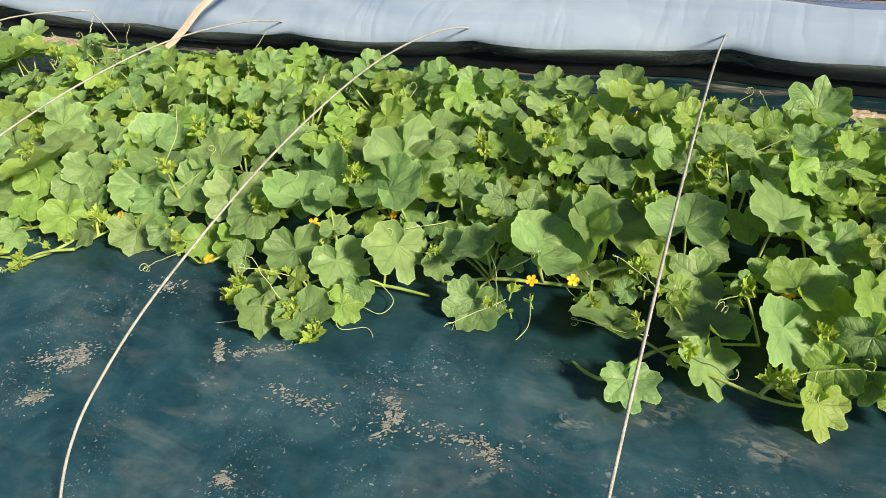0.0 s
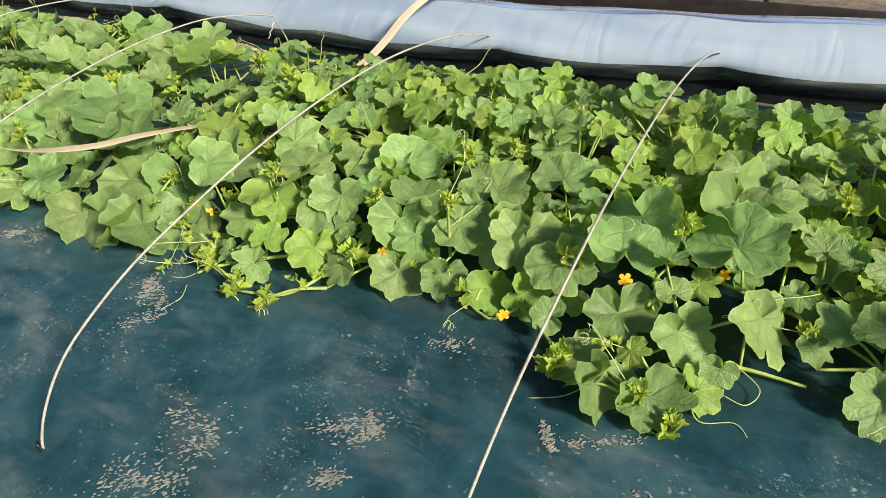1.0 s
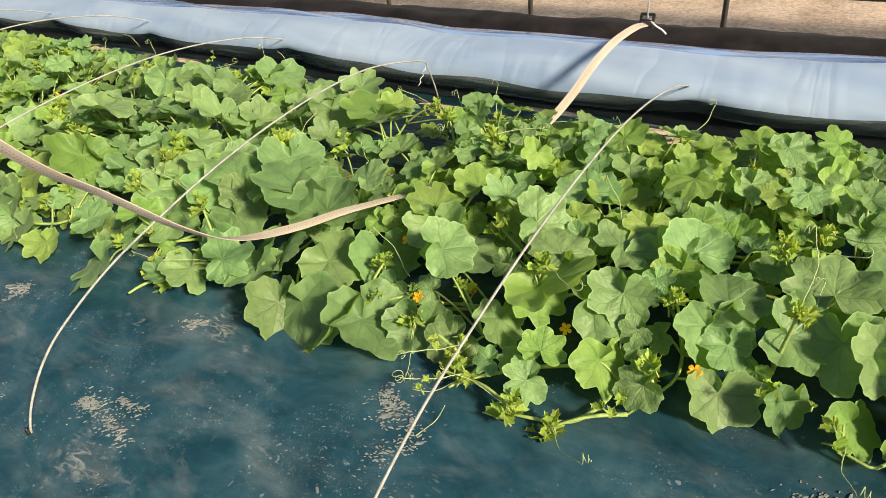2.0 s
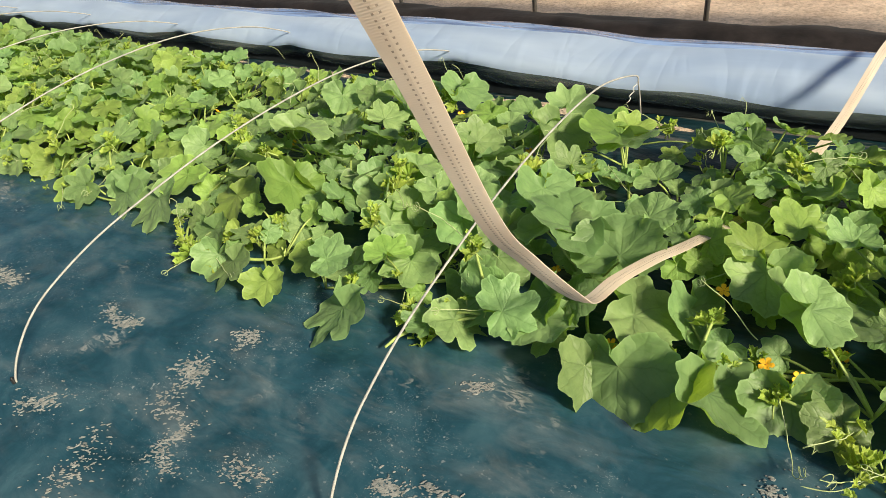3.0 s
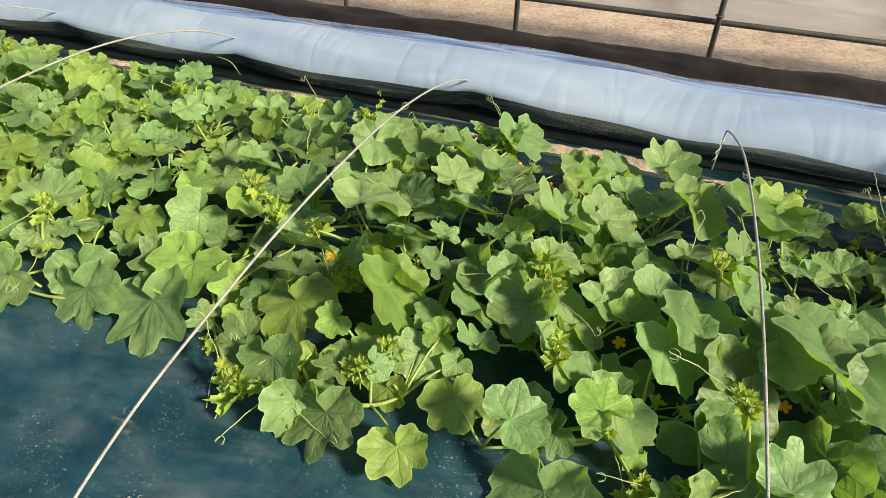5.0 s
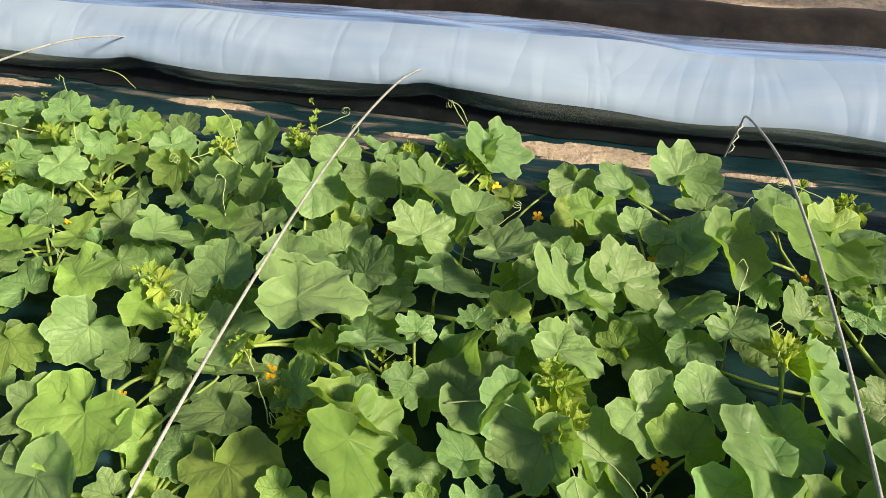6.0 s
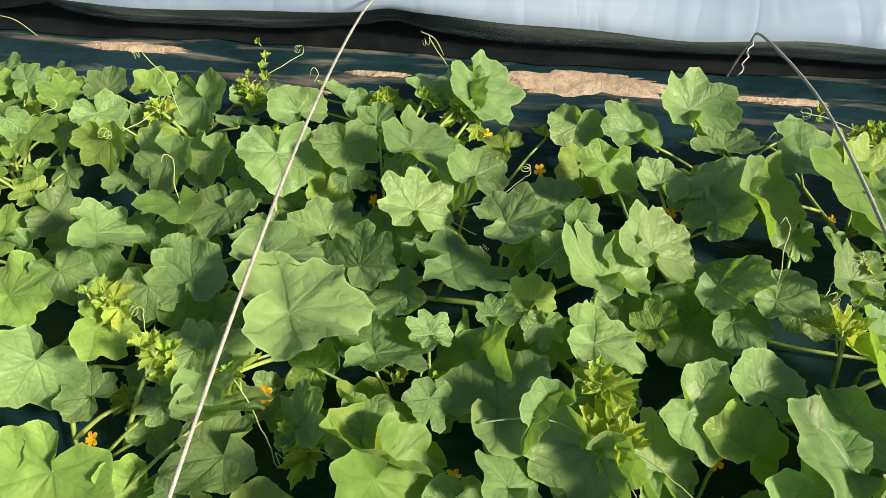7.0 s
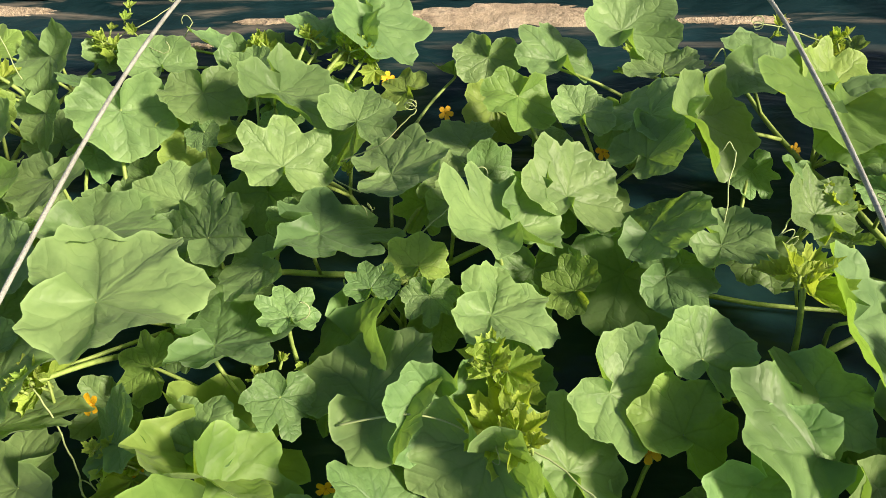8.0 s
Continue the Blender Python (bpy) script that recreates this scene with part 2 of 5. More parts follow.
def cover_material():
    """Clear plastic tunnel film in many layers: milky, pale blue, glossy, creased."""
    mat, nodes, links, bsdf, node = material("cover_film")
    co = node("ShaderNodeTexCoord").outputs["Object"]
    lay = node("ShaderNodeMapping")
    lay.inputs["Scale"].default_value = (0.6, 2.2, 2.2)
    links(co, lay.inputs["Vector"])
    n = node("ShaderNodeTexNoise", Scale=2.4, Detail=5.0, Roughness=0.55, Distortion=0.7)
    links(lay.outputs[0], n.inputs["Vector"])
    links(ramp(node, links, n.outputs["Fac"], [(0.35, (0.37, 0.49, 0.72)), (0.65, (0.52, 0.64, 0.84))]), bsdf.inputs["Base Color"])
    bsdf.inputs["Roughness"].default_value = 0.42
    bsdf.inputs["Specular IOR Level"].default_value = 0.45
    bsdf.inputs["Coat Weight"].default_value = 0.0
    bsdf.inputs["Coat Roughness"].default_value = 0.2
    crease = node("ShaderNodeMapping")
    crease.inputs["Rotation"].default_value = (0.0, 0.0, 0.7)
    crease.inputs["Scale"].default_value = (2.6, 0.7, 0.7)
    links(co, crease.inputs["Vector"])
    c = node("ShaderNodeTexNoise", Scale=2.6, Detail=2.5, Roughness=0.45, Distortion=0.8)
    links(crease.outputs[0], c.inputs["Vector"])
    fold = ramp(node, links, maths(node, links, "ABSOLUTE", maths(node, links, "SUBTRACT", c.outputs["Fac"], 0.5)), [(0.0, (0.0,)), (0.12, (1.0,))])
    bp = node("ShaderNodeBump", Strength=0.09, Distance=0.02)
    links(fold, bp.inputs["Height"])
    links(bp.outputs[0], bsdf.inputs["Normal"])
    glow = node("ShaderNodeBsdfTranslucent")
    glow.inputs["Color"].default_value = (0.7, 0.78, 0.84, 1)
    mix = node("ShaderNodeMixShader", Fac=0.35)
    links(bsdf.outputs[0], mix.inputs[1]), links(glow.outputs[0], mix.inputs[2])
    links(mix.outputs[0], nodes["Material Output"].inputs["Surface"])
    return mat


COVER = cover_material()


def soil_material(name, low, mid, high):
    mat, nodes, links, bsdf, node = material(name)
    co = node("ShaderNodeTexCoord").outputs["Object"]
    a = node("ShaderNodeTexNoise", Scale=5.0, Detail=9.0, Roughness=0.7)
    b = node("ShaderNodeTexNoise", Scale=55.0, Detail=6.0, Roughness=0.75)
    links(co, a.inputs["Vector"]), links(co, b.inputs["Vector"])
    base = ramp(node, links, a.outputs["Fac"], [(0.32, low), (0.5, mid), (0.68, high)])
    grain = ramp(node, links, b.outputs["Fac"], [(0.36, (0.45,)), (0.55, (1.0,)), (0.72, (1.25,))])
    links(mixed(node, links, 0.75, base, grain, "MULTIPLY"), bsdf.inputs["Base Color"])
    bsdf.inputs["Roughness"].default_value = 0.95
    bp = node("ShaderNodeBump", Strength=0.8, Distance=0.02)
    links(maths(node, links, "ADD", b.outputs["Fac"], maths(node, links, "MULTIPLY", a.outputs["Fac"], 1.5)), bp.inputs["Height"])
    links(bp.outputs[0], bsdf.inputs["Normal"])
    return mat


SOIL = soil_material("sandy_soil", (0.44, 0.33, 0.25), (0.62, 0.48, 0.38), (0.74, 0.59, 0.48))
SAND = soil_material("pale_sand", (0.42, 0.31, 0.22), (0.58, 0.45, 0.34), (0.70, 0.57, 0.45))


def clear_film(name, tint, pale, clear_part, rough):
    """One clear layer: glossy, tinted, partly see-through."""
    mat, nodes, links, bsdf, node = material(name)
    co = node("ShaderNodeTexCoord").outputs["Object"]
    lay = node("ShaderNodeMapping")
    lay.inputs["Scale"].default_value = (0.5, 7.0, 7.0)
    links(co, lay.inputs["Vector"])
    n = node("ShaderNodeTexNoise", Scale=3.0, Detail=6.0, Roughness=0.6, Distortion=0.8)
    links(lay.outputs[0], n.inputs["Vector"])
    links(ramp(node, links, n.outputs["Fac"], [(0.38, tint), (0.62, pale)]), bsdf.inputs["Base Color"])
    bsdf.inputs["Roughness"].default_value, bsdf.inputs["Specular IOR Level"].default_value = rough, 0.8
    bp = node("ShaderNodeBump", Strength=0.3, Distance=0.01)
    links(n.outputs["Fac"], bp.inputs["Height"])
    links(bp.outputs[0], bsdf.inputs["Normal"])
    see = node("ShaderNodeBsdfTransparent")
    see.inputs["Color"].default_value = (0.82, 0.88, 0.9, 1)
    mix = node("ShaderNodeMixShader")
    links(maths(node, links, "MULTIPLY", ramp(node, links, n.outputs["Fac"], [(0.35, (1.0,)), (0.7, (0.45,))]), clear_part), mix.inputs[0])
    links(bsdf.outputs[0], mix.inputs[1]), links(see.outputs[0], mix.inputs[2])
    links(mix.outputs[0], nodes["Material Output"].inputs["Surface"])
    return mat


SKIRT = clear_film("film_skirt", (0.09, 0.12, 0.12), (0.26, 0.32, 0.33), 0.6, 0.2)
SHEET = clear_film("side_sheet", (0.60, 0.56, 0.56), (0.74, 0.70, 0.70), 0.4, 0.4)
# the blue of the reflected sky is painted into this layer's base colour
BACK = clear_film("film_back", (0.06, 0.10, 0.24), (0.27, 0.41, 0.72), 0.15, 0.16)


# ---- builders ----
def mesh_from(name, verts, faces, mats, smooth=True, uvs=None):
    me = bpy.data.meshes.new(name)
    me.from_pydata([tuple(v) for v in verts], [], faces)
    for m in mats if isinstance(mats, (list, tuple)) else [mats]:
        me.materials.append(m)
    if smooth:
        me.polygons.foreach_set("use_smooth", [True] * len(me.polygons))
    if uvs:
        layer = me.uv_layers.new(name="UVMap")
        for loop in me.loops:
            layer.data[loop.index].uv = uvs[loop.vertex_index]
    me.update()
    return me


def part(name, me, parent, label="", m=None):
    """One mesh object under a thing or a part."""
    ob = new(name, me)
    ob.parent = parent
    if m is not None:
        ob.matrix_local = m
    return tagged(ob, label)


def thing(name, label, category, place=(0, 0, 0), group="", kind=""):
    ob = new(name)
    ob.empty_display_size = 0.05
    ob.location = place
    return tagged(ob, label, category, group, kind)


def tube(verts, faces, pts, radius, sides=6, taper=None, close=True):
    """Append a swept tube along pts to verts and faces."""
    pts = [Vector(p) for p in pts]
    start = len(verts)
    up = Vector((0.13, 0.21, 0.97))
    for i, p in enumerate(pts):
        d = (pts[min(i + 1, len(pts) - 1)] - pts[max(i - 1, 0)]).normalized()
        a = d.cross(up)
        if a.length < 1e-3:
            a = d.cross(Vector((1, 0, 0)))
        a.normalize()
        b = d.cross(a)
        r = radius * (taper(i / (len(pts) - 1)) if taper else 1)
        for k in range(sides):
            w = 2 * math.pi * k / sides
            verts.append(p + a * (r * math.cos(w)) + b * (r * math.sin(w)))
    for i in range(len(pts) - 1):
        for k in range(sides):
            n = (k + 1) % sides
            faces.append((start + i * sides + k, start + i * sides + n, start + (i + 1) * sides + n, start + (i + 1) * sides + k))
    if close:
        faces.append(tuple(start + k for k in reversed(range(sides))))
        faces.append(tuple(start + (len(pts) - 1) * sides + k for k in range(sides)))


def spline(pts, steps):
    """Catmull-Rom through pts."""
    p = [Vector(q) for q in pts]
    p = [p[0] * 2 - p[1]] + p + [p[-1] * 2 - p[-2]]
    out = []
    for i in range(1, len(p) - 2):
        for s in range(steps):
            t = s / steps
            out.append(0.5 * (2 * p[i] + (p[i + 1] - p[i - 1]) * t + (2 * p[i - 1] - 5 * p[i] + 4 * p[i + 1] - p[i + 2]) * t * t
                              + (3 * p[i] - p[i - 1] - 3 * p[i + 1] + p[i + 2]) * t ** 3))
    out.append(p[-2])
    return out


def wave(x, y=0.0, z=0.0, scale=1.0):
    return noise.noise(Vector((x * scale, y * scale, z * scale)))


def sheet(name, xs, ys, height, mat):
    """A grid sheet with heights from height(x, y)."""
    verts = [(x, y, height(x, y)) for y in ys for x in xs]
    n = len(xs)
    faces = [(j * n + i, j * n + i + 1, (j + 1) * n + i + 1, (j + 1) * n + i) for j in range(len(ys) - 1) for i in range(n - 1)]
    return mesh_from(name, verts, faces, mat)


def steps(a, b, d):
    n = max(1, round((b - a) / d))
    return [a + (b - a) * i / n for i in range(n + 1)]


# ---- ground ----
def ground_height(x, y):
    return -0.03 + 0.012 * wave(x, y, 3, 2.2) + 0.006 * wave(x, y, 8, 9) if abs(x) < 9 and abs(y) < 9 else -0.03


gx = [-4000, -400, -60, -20] + steps(-8, 5, 0.07) + [15, 60, 400, 4000]
gy = [-4000, -400, -60, -12] + steps(-4, 1.9, 0.4) + steps(2.0, 4.2, 0.05) + [8, 20, 60, 400, 4000]
ground = tagged(new("ground", sheet("ground", gx, gy, ground_height, SOIL)), "dry sandy field soil with clods", "soil", kind="structure")


def mulch_height(x, y):
    bed = 0.035 * max(0.0, 1 - ((y - 0.85) / 0.8) ** 2)
    return 0.0 + bed * 0.5 + 0.0035 * wave(x, y * 3, 1, 2.5) + 0.002 * wave(x * 2, y * 6, 5, 5)


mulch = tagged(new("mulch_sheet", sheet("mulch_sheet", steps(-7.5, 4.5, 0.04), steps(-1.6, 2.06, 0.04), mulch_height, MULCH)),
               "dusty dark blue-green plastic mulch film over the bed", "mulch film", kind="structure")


# ---- soil that washed over the far edge of the film ----
def soil_patch(cx, cy, sx, sy, seed):
    verts, faces, n, rings = [(0, 0, 0.004)], [], 72, 5
    for r in range(1, rings + 1):
        f = r / rings
        for k in range(n):
            w = 2 * math.pi * k / n
            e = f * (1 + 0.4 * wave(math.cos(w) * 2, math.sin(w) * 2, seed, 1.0) + 0.3 * wave(math.cos(w) * 6, math.sin(w) * 6, seed, 1.0) + 0.2 * wave(math.cos(w) * 15, math.sin(w) * 15, seed, 1.0))
            x, y = sx * e * math.cos(w), sy * e * math.sin(w)
            verts.append((x, y, mulch_height(cx + x, cy + y) - mulch_height(cx, cy) + 0.004 * (1 - f ** 3) - 0.003 * (r == rings) + 0.0015 * wave(x, y, seed, 40)))
    for k in range(n):
        faces.append((0, 1 + k, 1 + (k + 1) % n))
    for r in range(rings - 1):
        for k in range(n):
            a, b = 1 + r * n, 1 + (r + 1) * n
            faces.append((a + k, b + k, b + (k + 1) % n, a + (k + 1) % n))
    ob = tagged(new("soil_patch", mesh_from("soil_patch", verts, faces, SAND)), "patch of dry sandy soil lying on the mulch film", "soil", "soil patches")
    ob.location = (cx, cy, mulch_height(cx, cy) + 0.001)


for i, (cx, cy, sx, sy) in enumerate([(-1.05, 1.522, 0.22, 0.042), (-2.05, 1.552, 0.13, 0.018), (-1.63, 1.435, 0.06, 0.012), (-1.48, 1.51, 0.07, 0.010), (-0.66, 1.50, 0.10, 0.012),
                                      (0.08, 1.507, 0.08, 0.02), (0.0, 1.546, 0.07, 0.014), (0.71, 1.565, 0.09, 0.015), (1.83, 1.62, 0.09, 0.03), (-2.75, 1.55, 0.2, 0.02), (-3.4, 1.53, 0.25, 0.025)]):
    soil_patch(cx, cy, sx, sy, i * 3.1)

# ---- dried mud on the trodden strip of film ----
MUD = plain("dried_mud", (0.115, 0.13, 0.13), (0.29, 0.295, 0.285), 60, 0.9, bump=0.4)


def mud_splash(verts, faces, line, spread, count, seed):
    """Append thin chips of dried mud strewn along a line, slanting the same way."""
    rnd = random.Random(seed)
    slant = rnd.uniform(0.3, 0.9)
    for _ in range(count * 5):
        loose = 2.6 if rnd.random() < 0.25 else 1.0
        k = rnd.randrange(len(line) - 1)
        f = rnd.random()
        x = line[k][0] + (line[k + 1][0] - line[k][0]) * f + rnd.gauss(0, spread * 0.6) * loose
        y = line[k][1] + (line[k + 1][1] - line[k][1]) * f + rnd.gauss(0, spread * 0.6) * loose
        z = mulch_height(x, y) + 0.001
        size = rnd.uniform(0.0006, 0.0020) * (1.5 if rnd.random() < 0.15 else 1.0) / loose ** 0.4
        turn, long = slant + rnd.gauss(0, 0.4), rnd.uniform(1.2, 4.0)
        sides, start = rnd.randint(4, 6), len(verts)
        for lift in (-0.0006, 0.0007):
            for j in range(sides):
                w = 2 * math.pi * j / sides + rnd.uniform(-0.25, 0.25)
                r = size * rnd.uniform(0.7, 1.15) * (0.8 if lift > 0 else 1.0)
                px, py = r * long * math.cos(w), r * math.sin(w)
                verts.append((x + px * math.cos(turn) - py * math.sin(turn), y + px * math.sin(turn) + py * math.cos(turn), z + lift))
        faces += [(start + j, start + (j + 1) % sides, start + sides + (j + 1) % sides, start + sides + j) for j in range(sides)]
        faces.append(tuple(start + sides + j for j in range(sides)))


SPLASHES = []
SPLASHES += [([(-1.20, 0.18), (-1.15, 0.16), (-1.18, 0.06), (-1.10, 0.07)], 0.018, 60),
             ([(-1.06, 0.07), (-1.08, 0.00), (-1.02, -0.02)], 0.016, 44),
             ([(-1.45, -0.07), (-1.37, -0.03)], 0.02, 34),
             ([(-1.53, 0.20), (-1.46, 0.17), (-1.42, 0.20)], 0.011, 26),
             ([(-1.14, 0.24), (-1.13, 0.30)], 0.01, 16),
             ([(-0.68, 0.13), (-0.65, 0.14)], 0.012, 22),
             ([(-0.65, 0.37), (-0.61, 0.39)], 0.012, 18),
             ([(-1.98, 0.15), (-1.88, 0.15)], 0.016, 24)]
SPLASHES += [([(-1.20, -0.15), (-1.16, -0.10), (-1.23, -0.03)], 0.03, 40),
             ([(-0.10, 0.28), (-0.04, 0.34), (-0.12, 0.40)], 0.014, 34),
             ([(0.49, 0.27), (0.52, 0.30), (0.49, 0.32)], 0.012, 30),
             ([(0.16, 0.18), (0.27, 0.18), (0.26, 0.13)], 0.024, 46),
             ([(0.17, 0.04), (0.29, 0.08)], 0.028, 44),
             ([(0.48, 0.19), (0.51, 0.21)], 0.012, 24),
             ([(0.75, 0.43), (0.78, 0.39)], 0.008, 18),
             ([(0.80, 0.41), (0.90, 0.47)], 0.008, 20)]
SPLASHES += [([(0.50, 0.50), (0.56, 0.52)], 0.012, 14),
             ([(0.91, 0.37), (1.04, 0.37)], 0.012, 22),
             ([(1.12, 0.43), (1.15, 0.40), (1.15, 0.36)], 0.014, 34),
             ([(1.20, 0.39), (1.30, 0.40), (1.34, 0.38)], 0.018, 36),
             ([(0.94, 0.20), (0.96, 0.20)], 0.008, 18),
             ([(0.42, 0.26), (0.51, 0.31)], 0.02, 26),
             ([(-0.68, 0.14), (-0.61, 0.13), (-0.51, 0.11)], 0.013, 40),
             ([(-0.61, 0.17), (-0.54, 0.17)], 0.012, 18)]
SPLASHES += [([(-0.15, 0.41), (-0.11, 0.35)], 0.018, 34),
             ([(-0.94, 0.04), (-0.85, 0.05)], 0.02, 26),
             ([(-2.16, 0.11), (-2.14, 0.15)], 0.014, 22),
             ([(-2.02, 0.15), (-1.87, 0.15)], 0.018, 36),
             ([(-1.54, 0.20), (-1.46, 0.18), (-1.42, 0.20)], 0.013, 30),
             ([(-1.83, -0.06), (-1.76, -0.01)], 0.02, 32),
             ([(-1.21, 0.16), (-1.15, 0.15)], 0.018, 30),
             ([(-1.17, 0.28), (-1.11, 0.28)], 0.012, 20)]
verts, faces = [], []
for i, (line, spread, count) in enumerate(SPLASHES):
    mud_splash(verts, faces, line, spread, count, 40 + i)
tagged(new("mud_flakes", mesh_from("mud_flakes", verts, faces, MUD, smooth=False)), "pale dried mud flakes stuck to the mulch film", "mud", kind="stuff")

# ---- rolled-back tunnel film on the far side ----
HOOP_X = [2.22, 1.485, 0.737, 0.059, -0.753, -1.49, -2.328, -3.08, -3.86, -4.65]
HOOP_FOOT = [2.27, 1.528, 0.755, 0.021, -0.702, -1.516, -2.341, -3.15, -3.92, -4.72]
BARE = 4            # this hoop stands free of the film
PROFILE = [(1.72, -0.004), (1.655, 0.006), (1.622, 0.026), (1.608, 0.056), (1.615, 0.086), (1.65, 0.118), (1.715, 0.144), (1.785, 0.153),
           (1.855, 0.146), (1.925, 0.122), (1.99, 0.082), (2.05, 0.036), (2.10, -0.012)]


def cover_front(x):
    """Where the film's skirt meets the ground."""
    return 1.605 + 0.14 * min(1.0, max(0.0, (x - 0.2) / 1.2)) + 0.012 * wave(x, 9, 4, 0.8)


def cover_film():
    prof = spline([(0, y, z) for y, z in PROFILE], 4)
    verts, faces, n = [], [], len(prof)
    xs = steps(-7.2, 4.2, 0.03)
    for x in xs:
        swell = 1 + 0.10 * wave(x, 2, 1, 0.9) + 0.04 * wave(x, 5, 1, 3)
        shove = cover_front(x) - 1.612
        pinch = sum(math.exp(-((x - h - 0.015) / 0.045) ** 2) for i, h in enumerate(HOOP_X) if i != BARE)
        wide = sum(math.exp(-((x - h - 0.02) / 0.16) ** 2) for i, h in enumerate(HOOP_X) if i != BARE)
        for k, p in enumerate(prof):
            f = k / (n - 1)
            front = math.exp(-((f - 0.17) / 0.13) ** 2)
            crease = 0.010 * wave(x * 3.0 + p.y * 9, p.y * 5, p.z * 9, 1.3) 
            y = p.y + shove + front * (0.022 * pinch + 0.03 * wide) + crease * 0.6
            z = max(p.z, -0.004) * swell + front * (0.008 * pinch + 0.010 * wide) + crease * min(1, max(0.0, p.z) * 15)
            verts.append((x, y, z))

    def band(name, k0, k1, mat):
        rows = k1 - k0 + 1
        v = [verts[i * n + k] for i in range(len(xs)) for k in range(k0, k1 + 1)]
        f = [(i * rows + k, (i + 1) * rows + k, (i + 1) * rows + k + 1, i * rows + k + 1) for i in range(len(xs) - 1) for k in range(rows - 1)]
        return mesh_from(name, v, f, mat)

    ob = thing("cover_film", "pale blue clear plastic tunnel film rolled back in a long bunch", "plastic film")
    part("skirt", band("skirt", 0, 14, SKIRT), ob, "single hanging layer, darker and partly see-through")
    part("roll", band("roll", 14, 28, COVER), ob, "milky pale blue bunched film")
    part("back_fold", band("back_fold", 28, n - 1, BACK), ob, "glossy film layer with the sky's blue reflection painted in")


cover_film()


def edge_height(x, y):
    u = (y - 2.19) / 0.18
    return -0.012 + 0.095 * max(0.0, 1 - u * u) + 0.012 * wave(x * 2, y * 6, 2, 2.0) + 0.004 * wave(x * 9, y * 9, 2, 2.0)


tagged(new("black_film", sheet("black_film", steps(-7.2, 4.2, 0.035), steps(2.03, 2.375, 0.02), edge_height, BLACK_FILM)),
       "crumpled black plastic film edge behind the cover film", "plastic film")


def shadow_strip():
    """Dark strip laid under the cover film's skirt as the roll's painted shadow, with a ragged front edge."""
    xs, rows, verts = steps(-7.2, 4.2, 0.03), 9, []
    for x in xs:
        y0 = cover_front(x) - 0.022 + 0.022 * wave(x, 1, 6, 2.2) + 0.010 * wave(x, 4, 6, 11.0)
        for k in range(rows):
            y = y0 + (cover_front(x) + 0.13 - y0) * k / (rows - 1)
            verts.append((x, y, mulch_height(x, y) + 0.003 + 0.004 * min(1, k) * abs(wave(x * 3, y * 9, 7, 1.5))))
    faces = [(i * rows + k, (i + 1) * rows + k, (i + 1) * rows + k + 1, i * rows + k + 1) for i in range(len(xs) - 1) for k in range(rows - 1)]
    return mesh_from("black_film", verts, faces, ROLL_SHADOW)


tagged(new("black_film", shadow_strip()), "dark strip standing in for the shadow along the cover film", "plastic film")


# ---- hoops ----
ARCH = [(0.0, -0.02), (0.006, 0.012), (0.035, 0.06), (0.085, 0.112), (0.15, 0.152), (0.28, 0.199), (0.45, 0.232), (0.63, 0.256), (0.83, 0.267), (1.05, 0.262),
        (1.25, 0.236), (1.45, 0.189), (1.58, 0.142)]
ARCH_END = [(1.66, 0.106), (1.72, 0.07)]                                     # runs in under the film
FREE_END = [(1.50, 0.158), (1.535, 0.118), (1.556, 0.07), (1.572, 0.02), (1.58, -0.01)]    # bent down into the soil
HOOP_FOOT_Y = [0.03, 0.03, 0.044, 0.026, 0.04, -0.044, 0.034, 0.0, 0.0, 0.0]
HOOP_TALL = [1.0, 1.035, 0.965, 0.97, 0.97, 0.99, 1.11, 1.0, 1.03, 1.0]
HOOP_BOW = [0, -0.008, -0.007, 0, 0, 0.017, 0.033, 0.01, 0, 0]


def hoop(index, tip, foot):
    line = ARCH[:-2] + FREE_END if index == BARE else ARCH + ARCH_END
    deep = 1.58 if index == BARE else 1.72
    back = HOOP_FOOT_Y[index]
    reach = (cover_front(tip) + 0.11 - 1.72) if index != BARE else 0.0
    pts = []
    for y, z in line:
        s = y / deep
        pts.append((foot + (tip - foot) * s + HOOP_BOW[index] * 4 * s * (1 - s), y + back * (1 - s) + reach * s, z * (HOOP_TALL[index] if z > 0.03 else 1.0)))
    ob = thing("hoop", "whitish bent hoop rod arching over the melon row", "hoop", (0, 0, 0), "hoops over the bed")
    verts, faces = [], []
    tube(verts, faces, spline(pts, 5), 0.0024, 8)
    part("rod", mesh_from("rod", verts, faces, ROD), ob)
    if index == BARE:
        verts, faces = [], []
        tube(verts, faces, [(tip - 0.012 * k / 9 + 0.004 * math.sin(k * 1.9), 1.525 - 0.004 * k, 0.125 - 0.006 * k) for k in range(10)], 0.0014, 6)
        part("wire_tie", mesh_from("wire_tie", verts, faces, CORD), ob, "twisted white wire")
    # black plug added to draw the shaded hole round the rod
    verts, faces = [], []
    x0, y0 = pts[0][:2]
    tube(verts, faces, [(x0, y0, 0.016), (x0, y0 - 0.002, 0.012), (x0, y0 - 0.002, -0.02)], 0.0036, 8)
    part("ground_sleeve", mesh_from("ground_sleeve", verts, faces, BUCKLE), ob, "dark plug added as the shaded hole at the rod's foot")
    return ob


for i, (tip, foot) in enumerate(zip(HOOP_X, HOOP_FOOT)):
    hoop(i, tip, foot)


